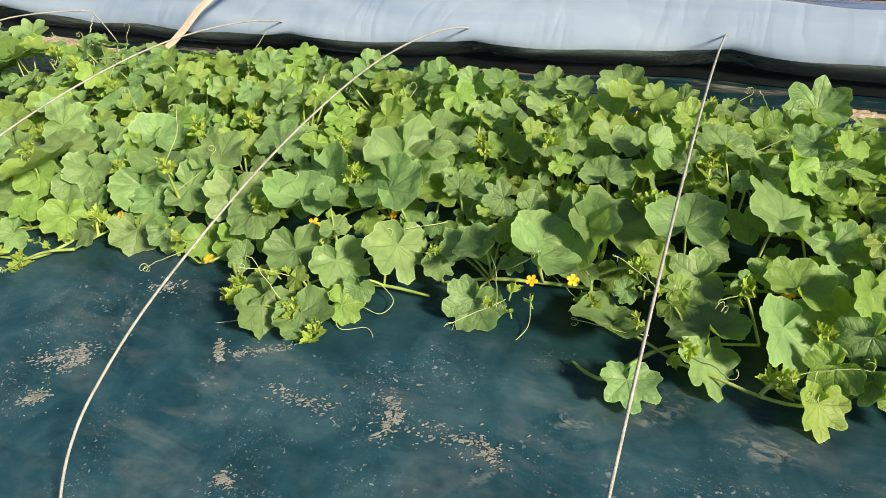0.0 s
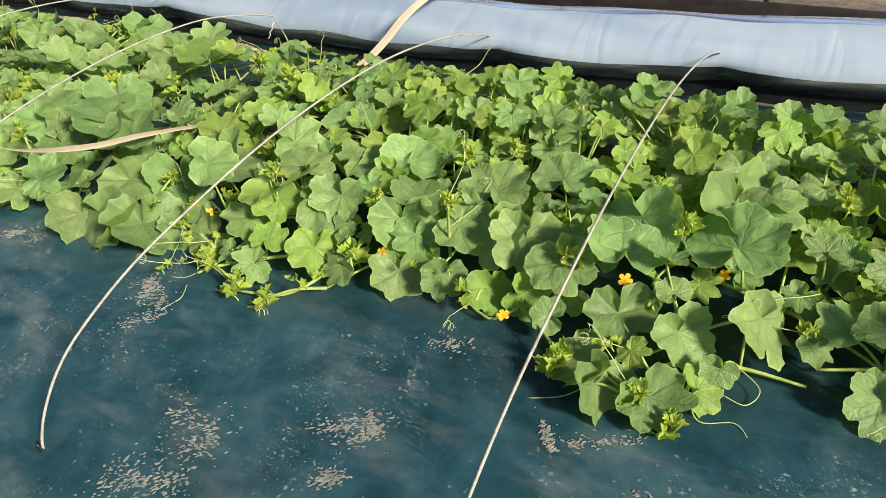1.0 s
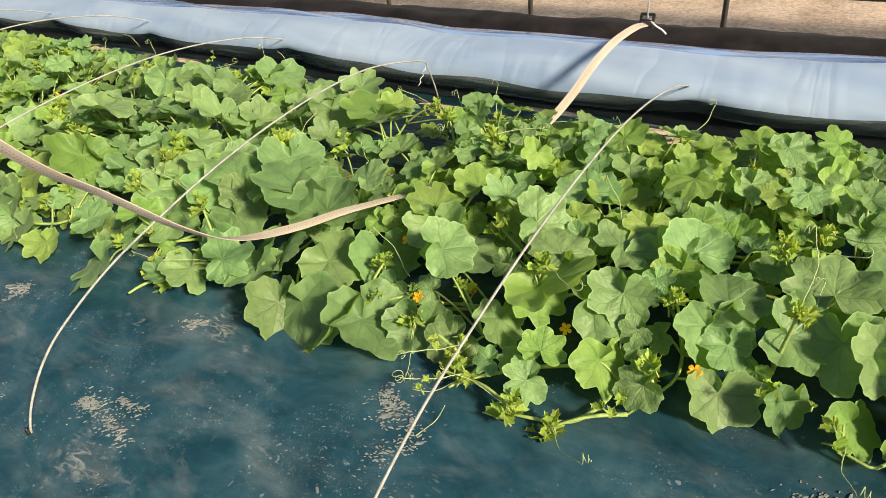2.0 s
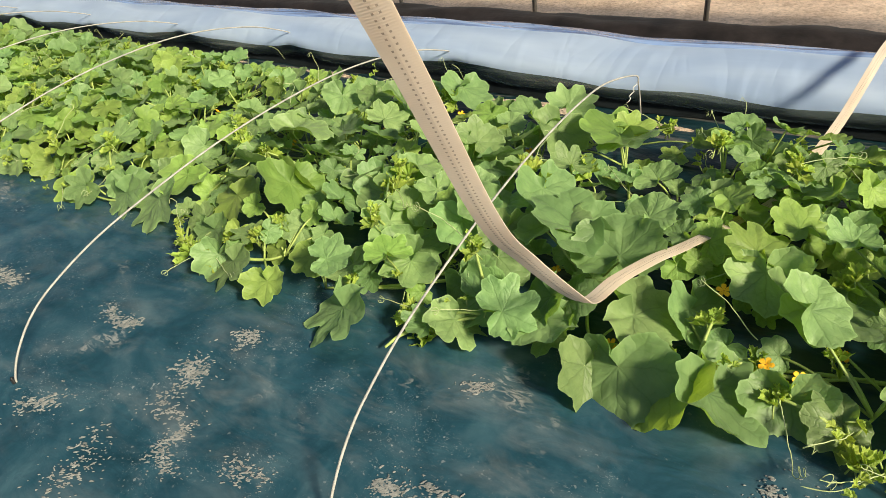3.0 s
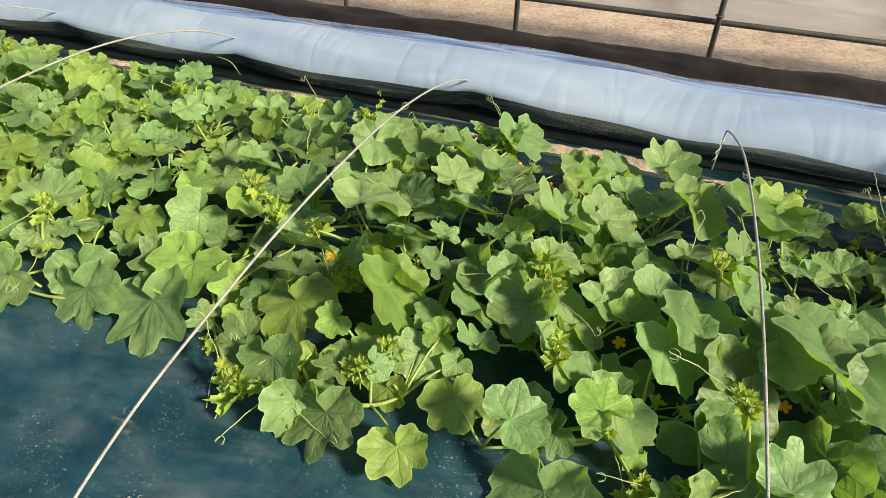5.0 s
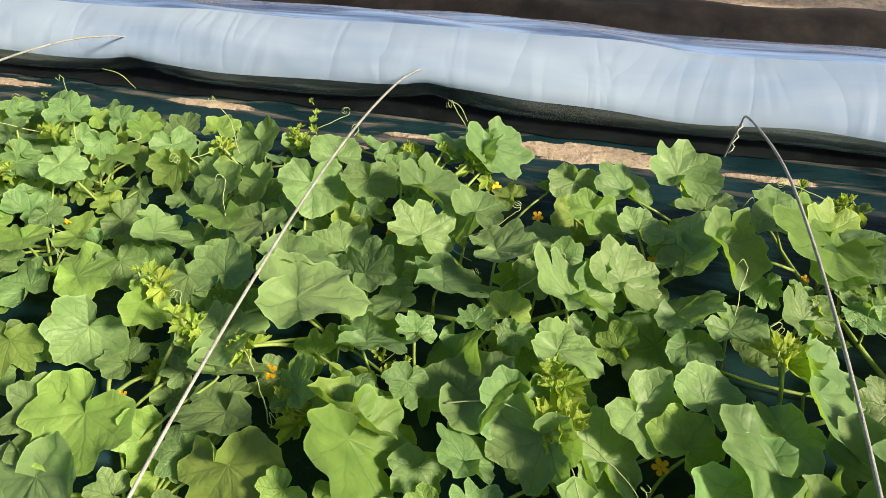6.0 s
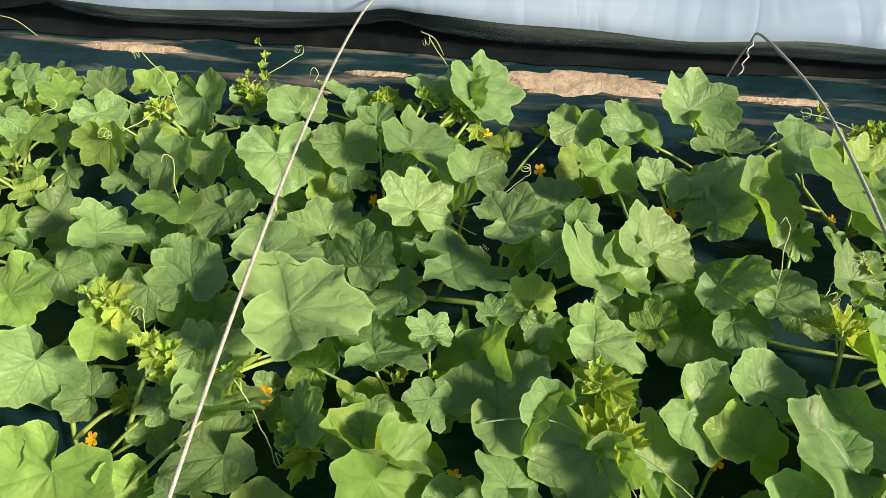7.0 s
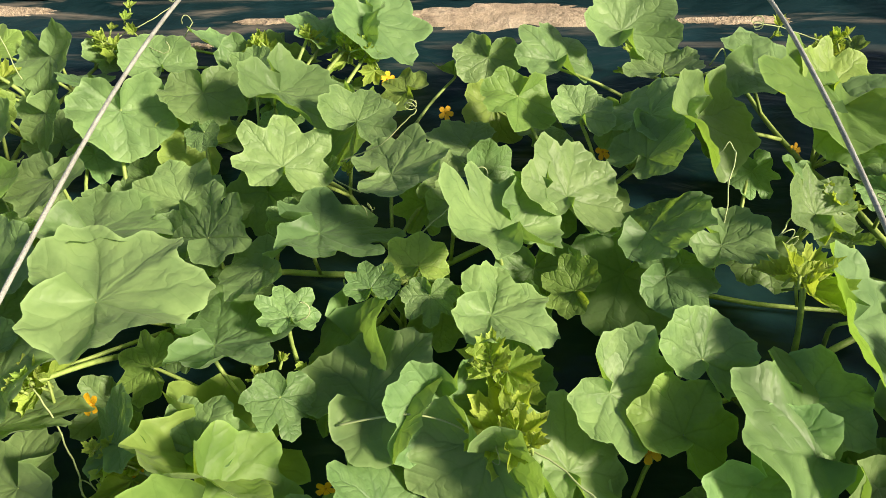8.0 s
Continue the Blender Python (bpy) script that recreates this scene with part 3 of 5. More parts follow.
# ---- strap with its buckle ----
def ribbon(name, pts, width, turn, mat, thick=0.0016):
    """A flat webbing band along pts; turn(t) gives the band's across direction."""
    line = spline(pts, 10)
    verts, faces, uvs, run = [], [], [], 0.0
    for i, p in enumerate(line):
        if i:
            run += (p - line[i - 1]).length
        d = (line[min(i + 1, len(line) - 1)] - line[max(i - 1, 0)]).normalized()
        a = Vector(turn(i / (len(line) - 1)))
        a = (a - d * a.dot(d)).normalized()
        nrm = d.cross(a)
        for u, s in ((0, 1), (0.5, 1), (1, 1), (1, -1), (0.5, -1), (0, -1)):
            bulge = 1.0 if u == 0.5 else 0.45
            verts.append(p + a * ((u - 0.5) * width) + nrm * (s * thick * bulge))
            uvs.append((u, run))
    for i in range(len(line) - 1):
        for k in range(6):
            n = (k + 1) % 6
            faces.append((i * 6 + k, i * 6 + n, (i + 1) * 6 + n, (i + 1) * 6 + k))
    faces += [tuple(range(5, -1, -1)), tuple((len(line) - 1) * 6 + k for k in range(6))]
    return mesh_from(name, verts, faces, mat, smooth=False, uvs=uvs)


def swing(stops):
    """Interpolate directions given as (t, vector)."""
    def at(t):
        for (t0, a), (t1, b) in zip(stops, stops[1:]):
            if t <= t1:
                f = (t - t0) / (t1 - t0)
                return Vector(a).lerp(Vector(b), f)
        return Vector(stops[-1][1])
    return at


STRAP_LINE = [(-0.147, 1.885, 0.190), (-0.154, 1.80, 0.208), (-0.17, 1.66, 0.212), (-0.187, 1.535, 0.188), (-0.209, 1.43, 0.138), (-0.236, 1.32, 0.10),
              (-0.279, 1.11, 0.075), (-0.345, 0.905, 0.112), (-0.387, 0.738, 0.158), (-0.415, 0.665, 0.174), (-0.443, 0.555, 0.198), (-0.430, 0.412, 0.270),
              (-0.414, 0.315, 0.359), (-0.430, 0.230, 0.471), (-0.426, 0.154, 0.571), (-0.414, 0.049, 0.770), (-0.405, -0.055, 0.97), (-0.395, -0.25, 1.36)]
strap = thing("tie_strap", "beige woven webbing strap hanging over the melon leaves", "strap", (0, 0, 0))
part("webbing", ribbon("webbing", STRAP_LINE, 0.0235,
                       swing([(0, (0.9, 0, -0.35)), (0.25, (0.85, 0, -0.45)), (0.42, (1, 0, 0)), (0.52, (0.8, -0.1, -0.1)), (0.60, (0.85, -0.2, -0.2)), (0.66, (0.92, 0.1, 0.0)), (0.72, (0.95, 0.3, 0.1)), (0.82, (0.9, 0.4, 0.2)), (1, (0.82, 0.5, 0.26))]), STRAP), strap)
verts, faces = [], []
tube(verts, faces, [(-0.146, 1.90, 0.20), (-0.147, 1.905, 0.43), (-0.145, 1.90, 0.78), (-0.144, 1.90, 1.3)], 0.0035, 6)
part("cord", mesh_from("cord", verts, faces, CORD), strap, "thin pale cord rising from the buckle")


def buckle():
    bm = bmesh.new()
    for dx, dz, sx, sz in ((-0.019, 0, 0.008, 0.042), (0.019, 0, 0.008, 0.042), (0, 0.019, 0.044, 0.008), (0, -0.019, 0.044, 0.008), (0, 0.002, 0.04, 0.006)):
        bmesh.ops.create_cube(bm, size=1, matrix=Matrix.Translation((dx, 0, dz)) @ Matrix.Diagonal((sx, 0.012, sz, 1)))
    bmesh.ops.bevel(bm, geom=bm.edges[:], offset=0.0015, segments=2, affect="EDGES")
    me = bpy.data.meshes.new("buckle")
    bm.to_mesh(me)
    bm.free()
    me.materials.append(BUCKLE)
    return me


frame_part = part("buckle", buckle(), strap, "black square buckle", pose(-0.146, 1.897, 0.198, -25, 0, 0))
verts, faces = [], []
tube(verts, faces, [(-0.018, -0.002, 0.004), (0.018, -0.002, 0.004)], 0.003, 8)
part("bar", mesh_from("bar", verts, faces, CHROME), frame_part, "bright metal bar")
verts, faces = [], []
tube(verts, faces, spline([(-0.13, 1.885, 0.20), (-0.11, 1.875, 0.19), (-0.095, 1.89, 0.175), (-0.085, 1.90, 0.16)], 5), 0.003, 6)
part("hook", mesh_from("hook", verts, faces, CORD), strap, "bent wire hook beside the buckle")


# ---- posts, rail and side sheet beyond the bed ----
POST_X = [1.52, 0.76, -0.005, -0.79, -1.54, -2.3, -3.05, -3.8, -4.6]


def post(x):
    ob = thing("side_post", "dark grey steel side post standing in the soil", "post", (x, 2.42, 0), "side posts")
    verts, faces = [], []
    tube(verts, faces, [(0, 0, -0.15), (0, 0, 0.3), (0.004, 0.004, 0.8), (0.01, 0.01, 1.5)], 0.0105, 10)
    part("pipe", mesh_from("pipe", verts, faces, POST), ob)
    verts, faces = [], []
    tube(verts, faces, [(0.014 * math.cos(w), 0.014 * math.sin(w), 0.17) for w in [k * math.pi / 6 for k in range(13)]], 0.003, 6)
    part("clip", mesh_from("clip", verts, faces, POST), ob, "wire clip round the post")


for x in POST_X:
    post(x)
verts, faces = [], []
tube(verts, faces, [(x, 2.447, 0.138 + 0.004 * wave(x, 1, 1, 0.7)) for x in steps(-7, 4, 0.4)], 0.011, 10)
tagged(new("side_rail", mesh_from("side_rail", verts, faces, POST)), "long grey steel pipe fixed behind the side posts", "rail")
verts, faces, xs, zs = [], [], steps(-7, 4, 0.1), steps(0.14, 0.54, 0.1)
for x in xs:
    for z in zs:
        verts.append((x, 2.47 + 0.008 * wave(x * 2, z * 3, 2, 1.0) + 0.02 * (z - 0.08), z))
n = len(zs)
faces = [(i * n + k, (i + 1) * n + k, (i + 1) * n + k + 1, i * n + k + 1) for i in range(len(xs) - 1) for k in range(n - 1)]
tagged(new("side_sheet", mesh_from("side_sheet", verts, faces, SHEET)), "grey plastic side sheet hanging from the posts", "plastic sheet", kind="structure")


# ---- melon plants ----
def leaf_mesh(name, seed, lobing, mat, n=96, rings=9):
    """A kidney-shaped blade of unit radius with rounded lobes and fine teeth, tip towards +y, stalk at the origin."""
    rnd = random.Random(seed)
    stations = [(0.0, 1.0), (0.8, 1.0), (1.6, 0.96), (2.25, 0.80), (2.7, 0.55), (3.0, 0.26), (math.pi, 0.06)]
    skew = rnd.uniform(-0.07, 0.07)
    notches = [(s * c + rnd.uniform(-0.06, 0.06), (0.05 + 0.28 * lobing) * d * rnd.uniform(0.5, 1.35), 0.12 + 0.08 * rnd.random())
               for s in (-1, 1) for c, d in ((0.45, 1.0), (1.22, 0.9), (2.0, 0.35))]
    phase = rnd.uniform(0, 6)
    cup, droop, fold = rnd.uniform(-0.12, 0.26), rnd.uniform(0.0, 0.42), rnd.choice((rnd.uniform(-0.06, 0.1), rnd.uniform(0.1, 0.34)))
    side, ruffle, twist = rnd.uniform(-0.28, 0.28), rnd.uniform(0.03, 0.075), rnd.uniform(-0.22, 0.22)
    verts, faces, uvs = [(0, 0, 0)], [], [(0, 0)]

    def outline(w):
        a = abs(w)
        for (w0, r0), (w1, r1) in zip(stations, stations[1:]):
            if a <= w1:
                s = (a - w0) / (w1 - w0)
                r = r0 + (r1 - r0) * s * s * (3 - 2 * s)
                break
        for c, depth, wide in notches:
            r *= 1 - depth * math.exp(-((w - c) / wide) ** 2)
        for c in (0.0, 0.84, -0.84):
            r *= 1 + 0.09 * (0.3 + lobing) * math.exp(-((w - c) / 0.2) ** 2)
        return r * (1 + skew * math.sin(w))

    for ring in range(1, rings + 1):
        f = (ring / rings) ** 0.85
        for k in range(n):
            w = -math.pi + 2 * math.pi * (k + 0.5) / n
            r = outline(w) * (0.98 + 0.05 * wave(math.cos(w) * 2.2, math.sin(w) * 2.2, seed) + 0.03 * wave(math.cos(w) * 6, math.sin(w) * 6, seed))
            if ring == rings:
                r *= 1 + (0.022, -0.004, -0.014, 0.002)[k % 4]
            x, y = r * f * math.sin(w), r * f * math.cos(w)
            off = abs((w + 0.39) % 0.78 - 0.39) * r * f
            z = cup * (x * x + 0.35 * (y - 0.35) ** 2) - droop * max(0, y) ** 2 * 0.7 + fold * (abs(x) - 0.3) * f + side * x * y * 0.6 + twist * x * abs(x) * 0.5
            z += 0.016 * (1 - math.exp(-off / 0.12)) * (1 - 0.3 * f)
            # the lobes beside the stalk stand up like a funnel
            z += (0.30 + 0.10 * math.sin(seed)) * max(0, abs(w) - 1.7) * f
            z += ruffle * f ** 2.5 * math.sin(w * 4 + phase) + 0.6 * ruffle * f ** 3 * math.sin(w * 9 + 2 * phase)
            z += 0.12 * f * wave(x * 1.6 + seed, y * 1.6, 2) + 0.05 * f * wave(x * 5 + seed, y * 5, 5) + 0.022 * wave(x * 11 + seed, y * 11, 8)
            verts.append((x * 1.04, y, z))
            uvs.append((f if ring < rings else 1.0, k / n))
    for k in range(n - 1):
        faces.append((0, 1 + k, 1 + k + 1))
    for ring in range(rings - 1):
        a, b = 1 + ring * n, 1 + (ring + 1) * n
        for k in range(n - 1):
            faces.append((b + k, b + k + 1, a + k + 1, a + k))
    return mesh_from(name, verts, faces, mat, uvs=uvs)


def shoot_leaf_mesh(name, seed, mat):
    """A half-unfolded young leaf: five narrow pointed lobes with sharp teeth, folded along the middle."""
    rnd = random.Random(seed)
    n, rings = 60, 5
    fold, curl, phase = rnd.uniform(0.5, 1.0), rnd.uniform(-0.3, 0.7), rnd.uniform(0, 6)
    lobes = [(0.0, 1.05), (0.75, 0.86 + rnd.uniform(-0.1, 0.1)), (-0.75, 0.86 + rnd.uniform(-0.1, 0.1)), (1.6, 0.58), (-1.6, 0.58)]
    verts, faces, uvs = [(0, 0, 0)], [], [(0, 0)]
    for ring in range(1, rings + 1):
        f = ring / rings
        for k in range(n):
            w = -2.6 + 5.2 * k / (n - 1)
            r = max(rad * max(0.0, 1 - abs(w - c) / 0.62) ** 0.8 for c, rad in lobes) * 0.62 + 0.38 - 0.06 * abs(w)
            if ring == rings:
                r *= 1 + (0.0, 0.02, 0.15)[k % 3]
            x, y = r * f * math.sin(w), r * f * math.cos(w)
            z = fold * abs(x) * f + curl * y * abs(y) * 0.5 + 0.10 * f * math.sin(w * 5 + phase) + 0.07 * f * wave(x * 5 + seed, y * 5, 3)
            z -= 0.06 * math.cos(w * 8.2) * f
            verts.append((x * 0.85, y, z))
            uvs.append((f, k / n))
    for k in range(n - 1):
        faces.append((0, 1 + k, 1 + k + 1))
    for ring in range(rings - 1):
        a, b = 1 + ring * n, 1 + (ring + 1) * n
        for k in range(n - 1):
            faces.append((b + k, b + k + 1, a + k + 1, a + k))
    return mesh_from(name, verts, faces, mat, uvs=uvs)


LOBING = [0.02, 0.12, 0.2, 0.3, 0.16, 0.38, 0.48, 0.56, 0.42, 0.5, 0.34, 0.64, 0.76, 0.88, 0.7, 0.8]
BLADES = [leaf_mesh("leaf", i * 7 + 3, lob, LEAF) for i, lob in enumerate(LOBING)]
SMALL_BLADES = [leaf_mesh("leaf", i * 7 + 5, lob, LEAF, 44, 5) for i, lob in enumerate(LOBING)]
FRESH_BACKLIT_BLADES = [leaf_mesh("leaf", i * 7 + 8, lob, FRESH_BACKLIT, 72, 7) for i, lob in enumerate([0.45, 0.7, 0.58, 0.8, 0.64, 0.38])]
SHOOTS = [shoot_leaf_mesh("young_leaf", i * 11 + 5, YOUNG) for i in range(6)]


def flower_mesh():
    verts, faces, mats = [], [], [PETAL, FLOWER_HEART]
    for k in range(5):
        w = k * 2 * math.pi / 5
        start = len(verts)
        for j, (r, half, z) in enumerate(((0.1, 0.08, 0.0), (0.45, 0.30, 0.12), (0.8, 0.34, 0.18), (1.0, 0.16, 0.12))):
            for s in (-1, 0, 1):
                x, y = r, s * half
                verts.append((x * math.cos(w) - y * math.sin(w), x * math.sin(w) + y * math.cos(w), z + 0.06 * abs(s)))
        for j in range(3):
            for s in range(2):
                a = start + j * 3 + s
                faces.append((a, a + 3, a + 4, a + 1))
    heart = len(faces)
    tube(verts, faces, [(0, 0, -0.25), (0, 0, 0.02), (0, 0, 0.2)], 0.15, 6, lambda t: 1 - 0.45 * t)
    me = mesh_from("flower", verts, faces, mats)
    for p in me.polygons[heart:]:
        p.material_index = 1
    return me


FLOWER = flower_mesh()


def curl_mesh(seed):
    """A tendril: a drawn-out thread that ends in a coil."""
    rnd = random.Random(seed)
    pts = [Vector((0, 0, 0))]
    d = Vector((1, 0, rnd.uniform(-0.1, 0.6))).normalized()
    for i in range(14):
        d = (d + Vector((0, rnd.uniform(-0.22, 0.22), -0.02 + rnd.uniform(-0.16, 0.16)))).normalized()
        pts.append(pts[-1] + d * 0.009)
    turns, r, base = rnd.uniform(0.8, 2.4), rnd.uniform(0.006, 0.011), pts[-1]
    for i in range(1, 25):
        w = i / 24 * turns * 2 * math.pi
        pts.append(base + Vector((r * math.sin(w), 0.0012 * i, r * (1 - math.cos(w)))) * (1 - 0.4 * i / 24))
    verts, faces = [], []
    tube(verts, faces, pts, 0.00085, 5, lambda t: 1.15 - 0.7 * t)
    return mesh_from("tendril", verts, faces, TENDRIL)


CURLS = [curl_mesh(s) for s in range(5)]


# the foliage's front line: x, y
FRONT = [(-9, 0.46), (-2.62, 0.48), (-1.58, 0.47), (-1.33, 0.38), (-1.18, 0.39), (-0.93, 0.49), (-0.73, 0.45), (-0.39, 0.51), (-0.24, 0.58), (-0.08, 0.51), (0.07, 0.45), (0.21, 0.49), (0.39, 0.58), (0.53, 0.61), (0.67, 0.57), (0.84, 0.48), (0.93, 0.51), (1.03, 0.64), (1.38, 0.72), (1.57, 0.65), (1.82, 0.62), (5, 0.56)]


def front_edge(x):
    for (x0, y0), (x1, y1) in zip(FRONT, FRONT[1:]):
        if x0 <= x <= x1:
            return y0 + (y1 - y0) * (x - x0) / (x1 - x0) + 0.02 * wave(x, 7.0, 0.3, 5.0)
    return 0.46


def back_edge(x):
    return 1.36 + 0.05 * min(1, max(0, x + 0.6)) + 0.05 * wave(x, 3.0, 0.9, 1.6) + 0.04 * wave(x, 5.0, 0.3, 6.0)


# leaves that stand out: x, y, height, size, tip's azimuth, dip of the tip, roll, shape
NAMED = []
NAMED += [
    (-1.449, 0.813, 0.196, 0.101, 26, 1, -19, 9),
    (-1.326, 1.041, 0.138, 0.066, 102, -24, 26, 13),
    (-1.242, 1.116, 0.142, 0.052, 82, -19, 19, 10),
    (-1.187, 1.023, 0.146, 0.072, 20, -14, -18, 2),
    (-1.058, 0.927, 0.17, 0.081, 120, -18, 27, 15),
    (-1.257, 0.931, 0.152, 0.09, 15, 11, -28, 11),
    (-1.388, 0.928, 0.144, 0.062, 77, -33, -20, 14),
    (-1.315, 0.889, 0.142, 0.05, 190, -1, 13, 1),
    (-1.565, 1.132, 0.145, 0.07, -59, 25, -21, 0),
    (-1.462, 1.167, 0.143, 0.059, -57, 6, -19, 1),
    (-1.352, 1.163, 0.149, 0.083, -15, 17, -30, 0),
    (-1.263, 1.188, 0.07, 0.088, 223, 31, 29, 2),
]
NAMED += [
    (-1.367, 1.056, 0.07, 0.06, -86, 20, -4, 3),
    (-1.145, 0.898, 0.141, 0.038, 94, -19, 10, 12),
    (-0.885, 0.891, 0.142, 0.052, -3, -11, -13, 3),
    (-0.898, 0.943, 0.147, 0.075, 14, -26, -34, 4),
    (-0.915, 0.933, 0.08, 0.075, 255, 18, -17, 0),
    (-1.065, 0.838, 0.145, 0.067, -8, -4, -29, 9),
    (-1.056, 0.784, 0.1, 0.059, 5, -1, 19, 1),
    (-0.863, 0.798, 0.142, 0.053, 74, -19, 21, 0),
    (-0.953, 0.76, 0.144, 0.064, -28, 12, -5, 10),
    (-0.889, 0.727, 0.133, 0.054, 65, -17, 17, 6),
    (-0.782, 0.708, 0.148, 0.096, 98, -16, 31, 3),
    (-0.992, 0.692, 0.123, 0.07, 96, -12, 29, 13),
]
NAMED += [
    (-1.181, 0.747, 0.13, 0.086, 46, -20, -26, 1),
    (-1.222, 0.839, 0.081, 0.105, 227, 24, 38, 3),
    (-1.339, 0.697, 0.121, 0.099, 9, 17, -38, 1),
    (-1.336, 0.69, 0.142, 0.051, 115, -18, -10, 5),
    (-1.341, 0.793, 0.148, 0.079, 21, 6, -30, 12),
    (-1.578, 0.778, 0.141, 0.041, 165, -18, -11, 9),
    (-1.554, 0.742, 0.147, 0.077, 58, -10, -21, 9),
    (-1.719, 0.793, 0.143, 0.054, 19, 31, -7, 8),
    (-1.538, 0.7, 0.139, 0.076, 50, 14, -34, 6),
    (-1.503, 0.652, 0.124, 0.067, 204, -21, 18, 6),
    (-1.902, 1.196, 0.142, 0.048, -38, 24, -11, 0),
    (-1.763, 1.3, 0.1, 0.069, 265, 24, 17, 0),
]
NAMED += [
    (-1.853, 1.136, 0.142, 0.053, 264, 35, 14, 1),
    (-1.737, 1.11, 0.145, 0.069, 241, 25, 5, 6),
    (-1.67, 1.129, 0.142, 0.052, 251, 26, 17, 6),
    (-1.688, 1.012, 0.143, 0.06, 207, -22, 18, 6),
    (-1.788, 0.945, 0.144, 0.061, 29, 16, -7, 7),
    (-1.617, 0.879, 0.144, 0.062, 97, -29, -10, 2),
    (-1.524, 0.928, 0.149, 0.082, 28, 5, -28, 6),
    (-1.574, 1.142, 0.141, 0.034, 114, -21, 6, 4),
    (-1.079, 1.293, 0.098, 0.054, 268, 19, -11, 1),
    (-1.037, 1.162, 0.142, 0.054, -88, 4, -26, 6),
    (-0.958, 1.129, 0.141, 0.044, 81, -23, 15, 1),
    (-0.874, 1.126, 0.145, 0.066, 38, -31, -28, 3),
]
NAMED += [
    (-0.885, 1.055, 0.143, 0.059, 31, -32, -25, 2),
    (-0.819, 1.119, 0.15, 0.085, -47, 24, -32, 0),
    (-0.982, 0.993, 0.146, 0.07, 88, -18, 31, 2),
    (-1.018, 0.989, 0.144, 0.063, -47, 26, -29, 8),
    (-0.711, 1.256, 0.104, 0.083, -11, -9, -12, 1),
    (-0.645, 1.179, 0.144, 0.063, 48, -16, 19, 1),
    (-0.884, 1.337, 0.11, 0.075, 91, -38, 18, 7),
    (-0.98, 1.283, 0.1, 0.067, 105, -23, 20, 5),
    (-0.832, 1.259, 0.098, 0.056, 79, 1, -10, 2),
    (-1.263, 1.37, 0.107, 0.091, -28, 27, -17, 2),
    (-1.333, 1.344, 0.098, 0.057, 134, -27, 22, 9),
    (-1.288, 1.34, 0.101, 0.072, 61, -33, -23, 9),
]
NAMED += [
    (-0.822, 0.931, 0.143, 0.055, -27, -14, -16, 0),
    (-0.715, 0.976, 0.142, 0.053, 107, -32, 17, 15),
    (-0.948, 1.036, 0.08, 0.078, -46, 10, -32, 2),
    (-1.676, 0.865, 0.142, 0.048, -79, 13, -3, 5),
    (-1.61, 1.012, 0.143, 0.059, 256, -2, 13, 2),
    (-1.275, 0.831, 0.141, 0.036, 116, -14, 25, 13),
    (-1.194, 0.868, 0.141, 0.031, 107, -18, 9, 7),
    (-1.129, 0.862, 0.141, 0.032, -83, 15, -9, 14),
    (-1.412, 0.693, 0.142, 0.052, 86, -24, -38, 13),
    (-1.108, 0.745, 0.145, 0.069, -72, 19, -22, 6),
    (-1.162, 0.651, 0.13, 0.055, 115, -15, 42, 8),
    (-1.265, 0.744, 0.141, 0.041, -59, 6, -39, 14),
]
NAMED += [
    (-1.441, 1.096, 0.141, 0.026, 268, 15, 5, 1),
    (-1.865, 1.32, 0.097, 0.046, 94, -22, 1, 0),
    (-1.953, 1.308, 0.097, 0.048, 92, -25, -8, 2),
    (-1.577, 1.277, 0.098, 0.058, 124, -30, 18, 0),
    (-1.43, 1.267, 0.097, 0.041, 89, -25, -14, 2),
    (-0.967, 0.406, 0.057, 0.095, 251, 21, 18, 14),
    (-0.934, 0.619, 0.09, 0.077, -56, 17, -22, 11),
    (-1.044, 0.531, 0.056, 0.063, -72, 8, 13, 15),
    (-1.329, 0.423, 0.052, 0.076, 267, 23, 19, 14),
    (-1.198, 0.406, 0.048, 0.055, -64, 21, 7, 13),
    (-1.144, 0.513, 0.066, 0.059, -51, 21, -1, 14),
    (-2.135, 0.495, 0.055, 0.088, -68, 32, 9, 9),
]
NAMED += [
    (-1.744, 0.525, 0.072, 0.107, -85, 32, 21, 11),
    (-1.9, 0.518, 0.058, 0.086, -78, 35, 19, 14),
    (-1.713, 0.615, 0.106, 0.087, 252, 3, -14, 11),
    (-1.313, 0.636, 0.152, 0.093, -25, 28, -26, 1),
    (-0.721, 0.628, 0.11, 0.072, -66, 23, -6, 4),
    (-0.584, 0.591, 0.081, 0.08, 223, 33, 13, 1),
    (-0.553, 0.593, 0.076, 0.069, 30, -41, -5, 5),
    (-0.581, 0.716, 0.16, 0.108, 174, -37, 7, 6),
    (-0.742, 0.481, 0.051, 0.071, -25, 17, -27, 14),
    (-0.783, 0.443, 0.048, 0.052, 151, -27, 17, 13),
    (-2.722, 0.494, 0.054, 0.085, -65, 33, 8, 9),
    (-2.526, 0.516, 0.054, 0.076, -77, 32, 8, 7),
]
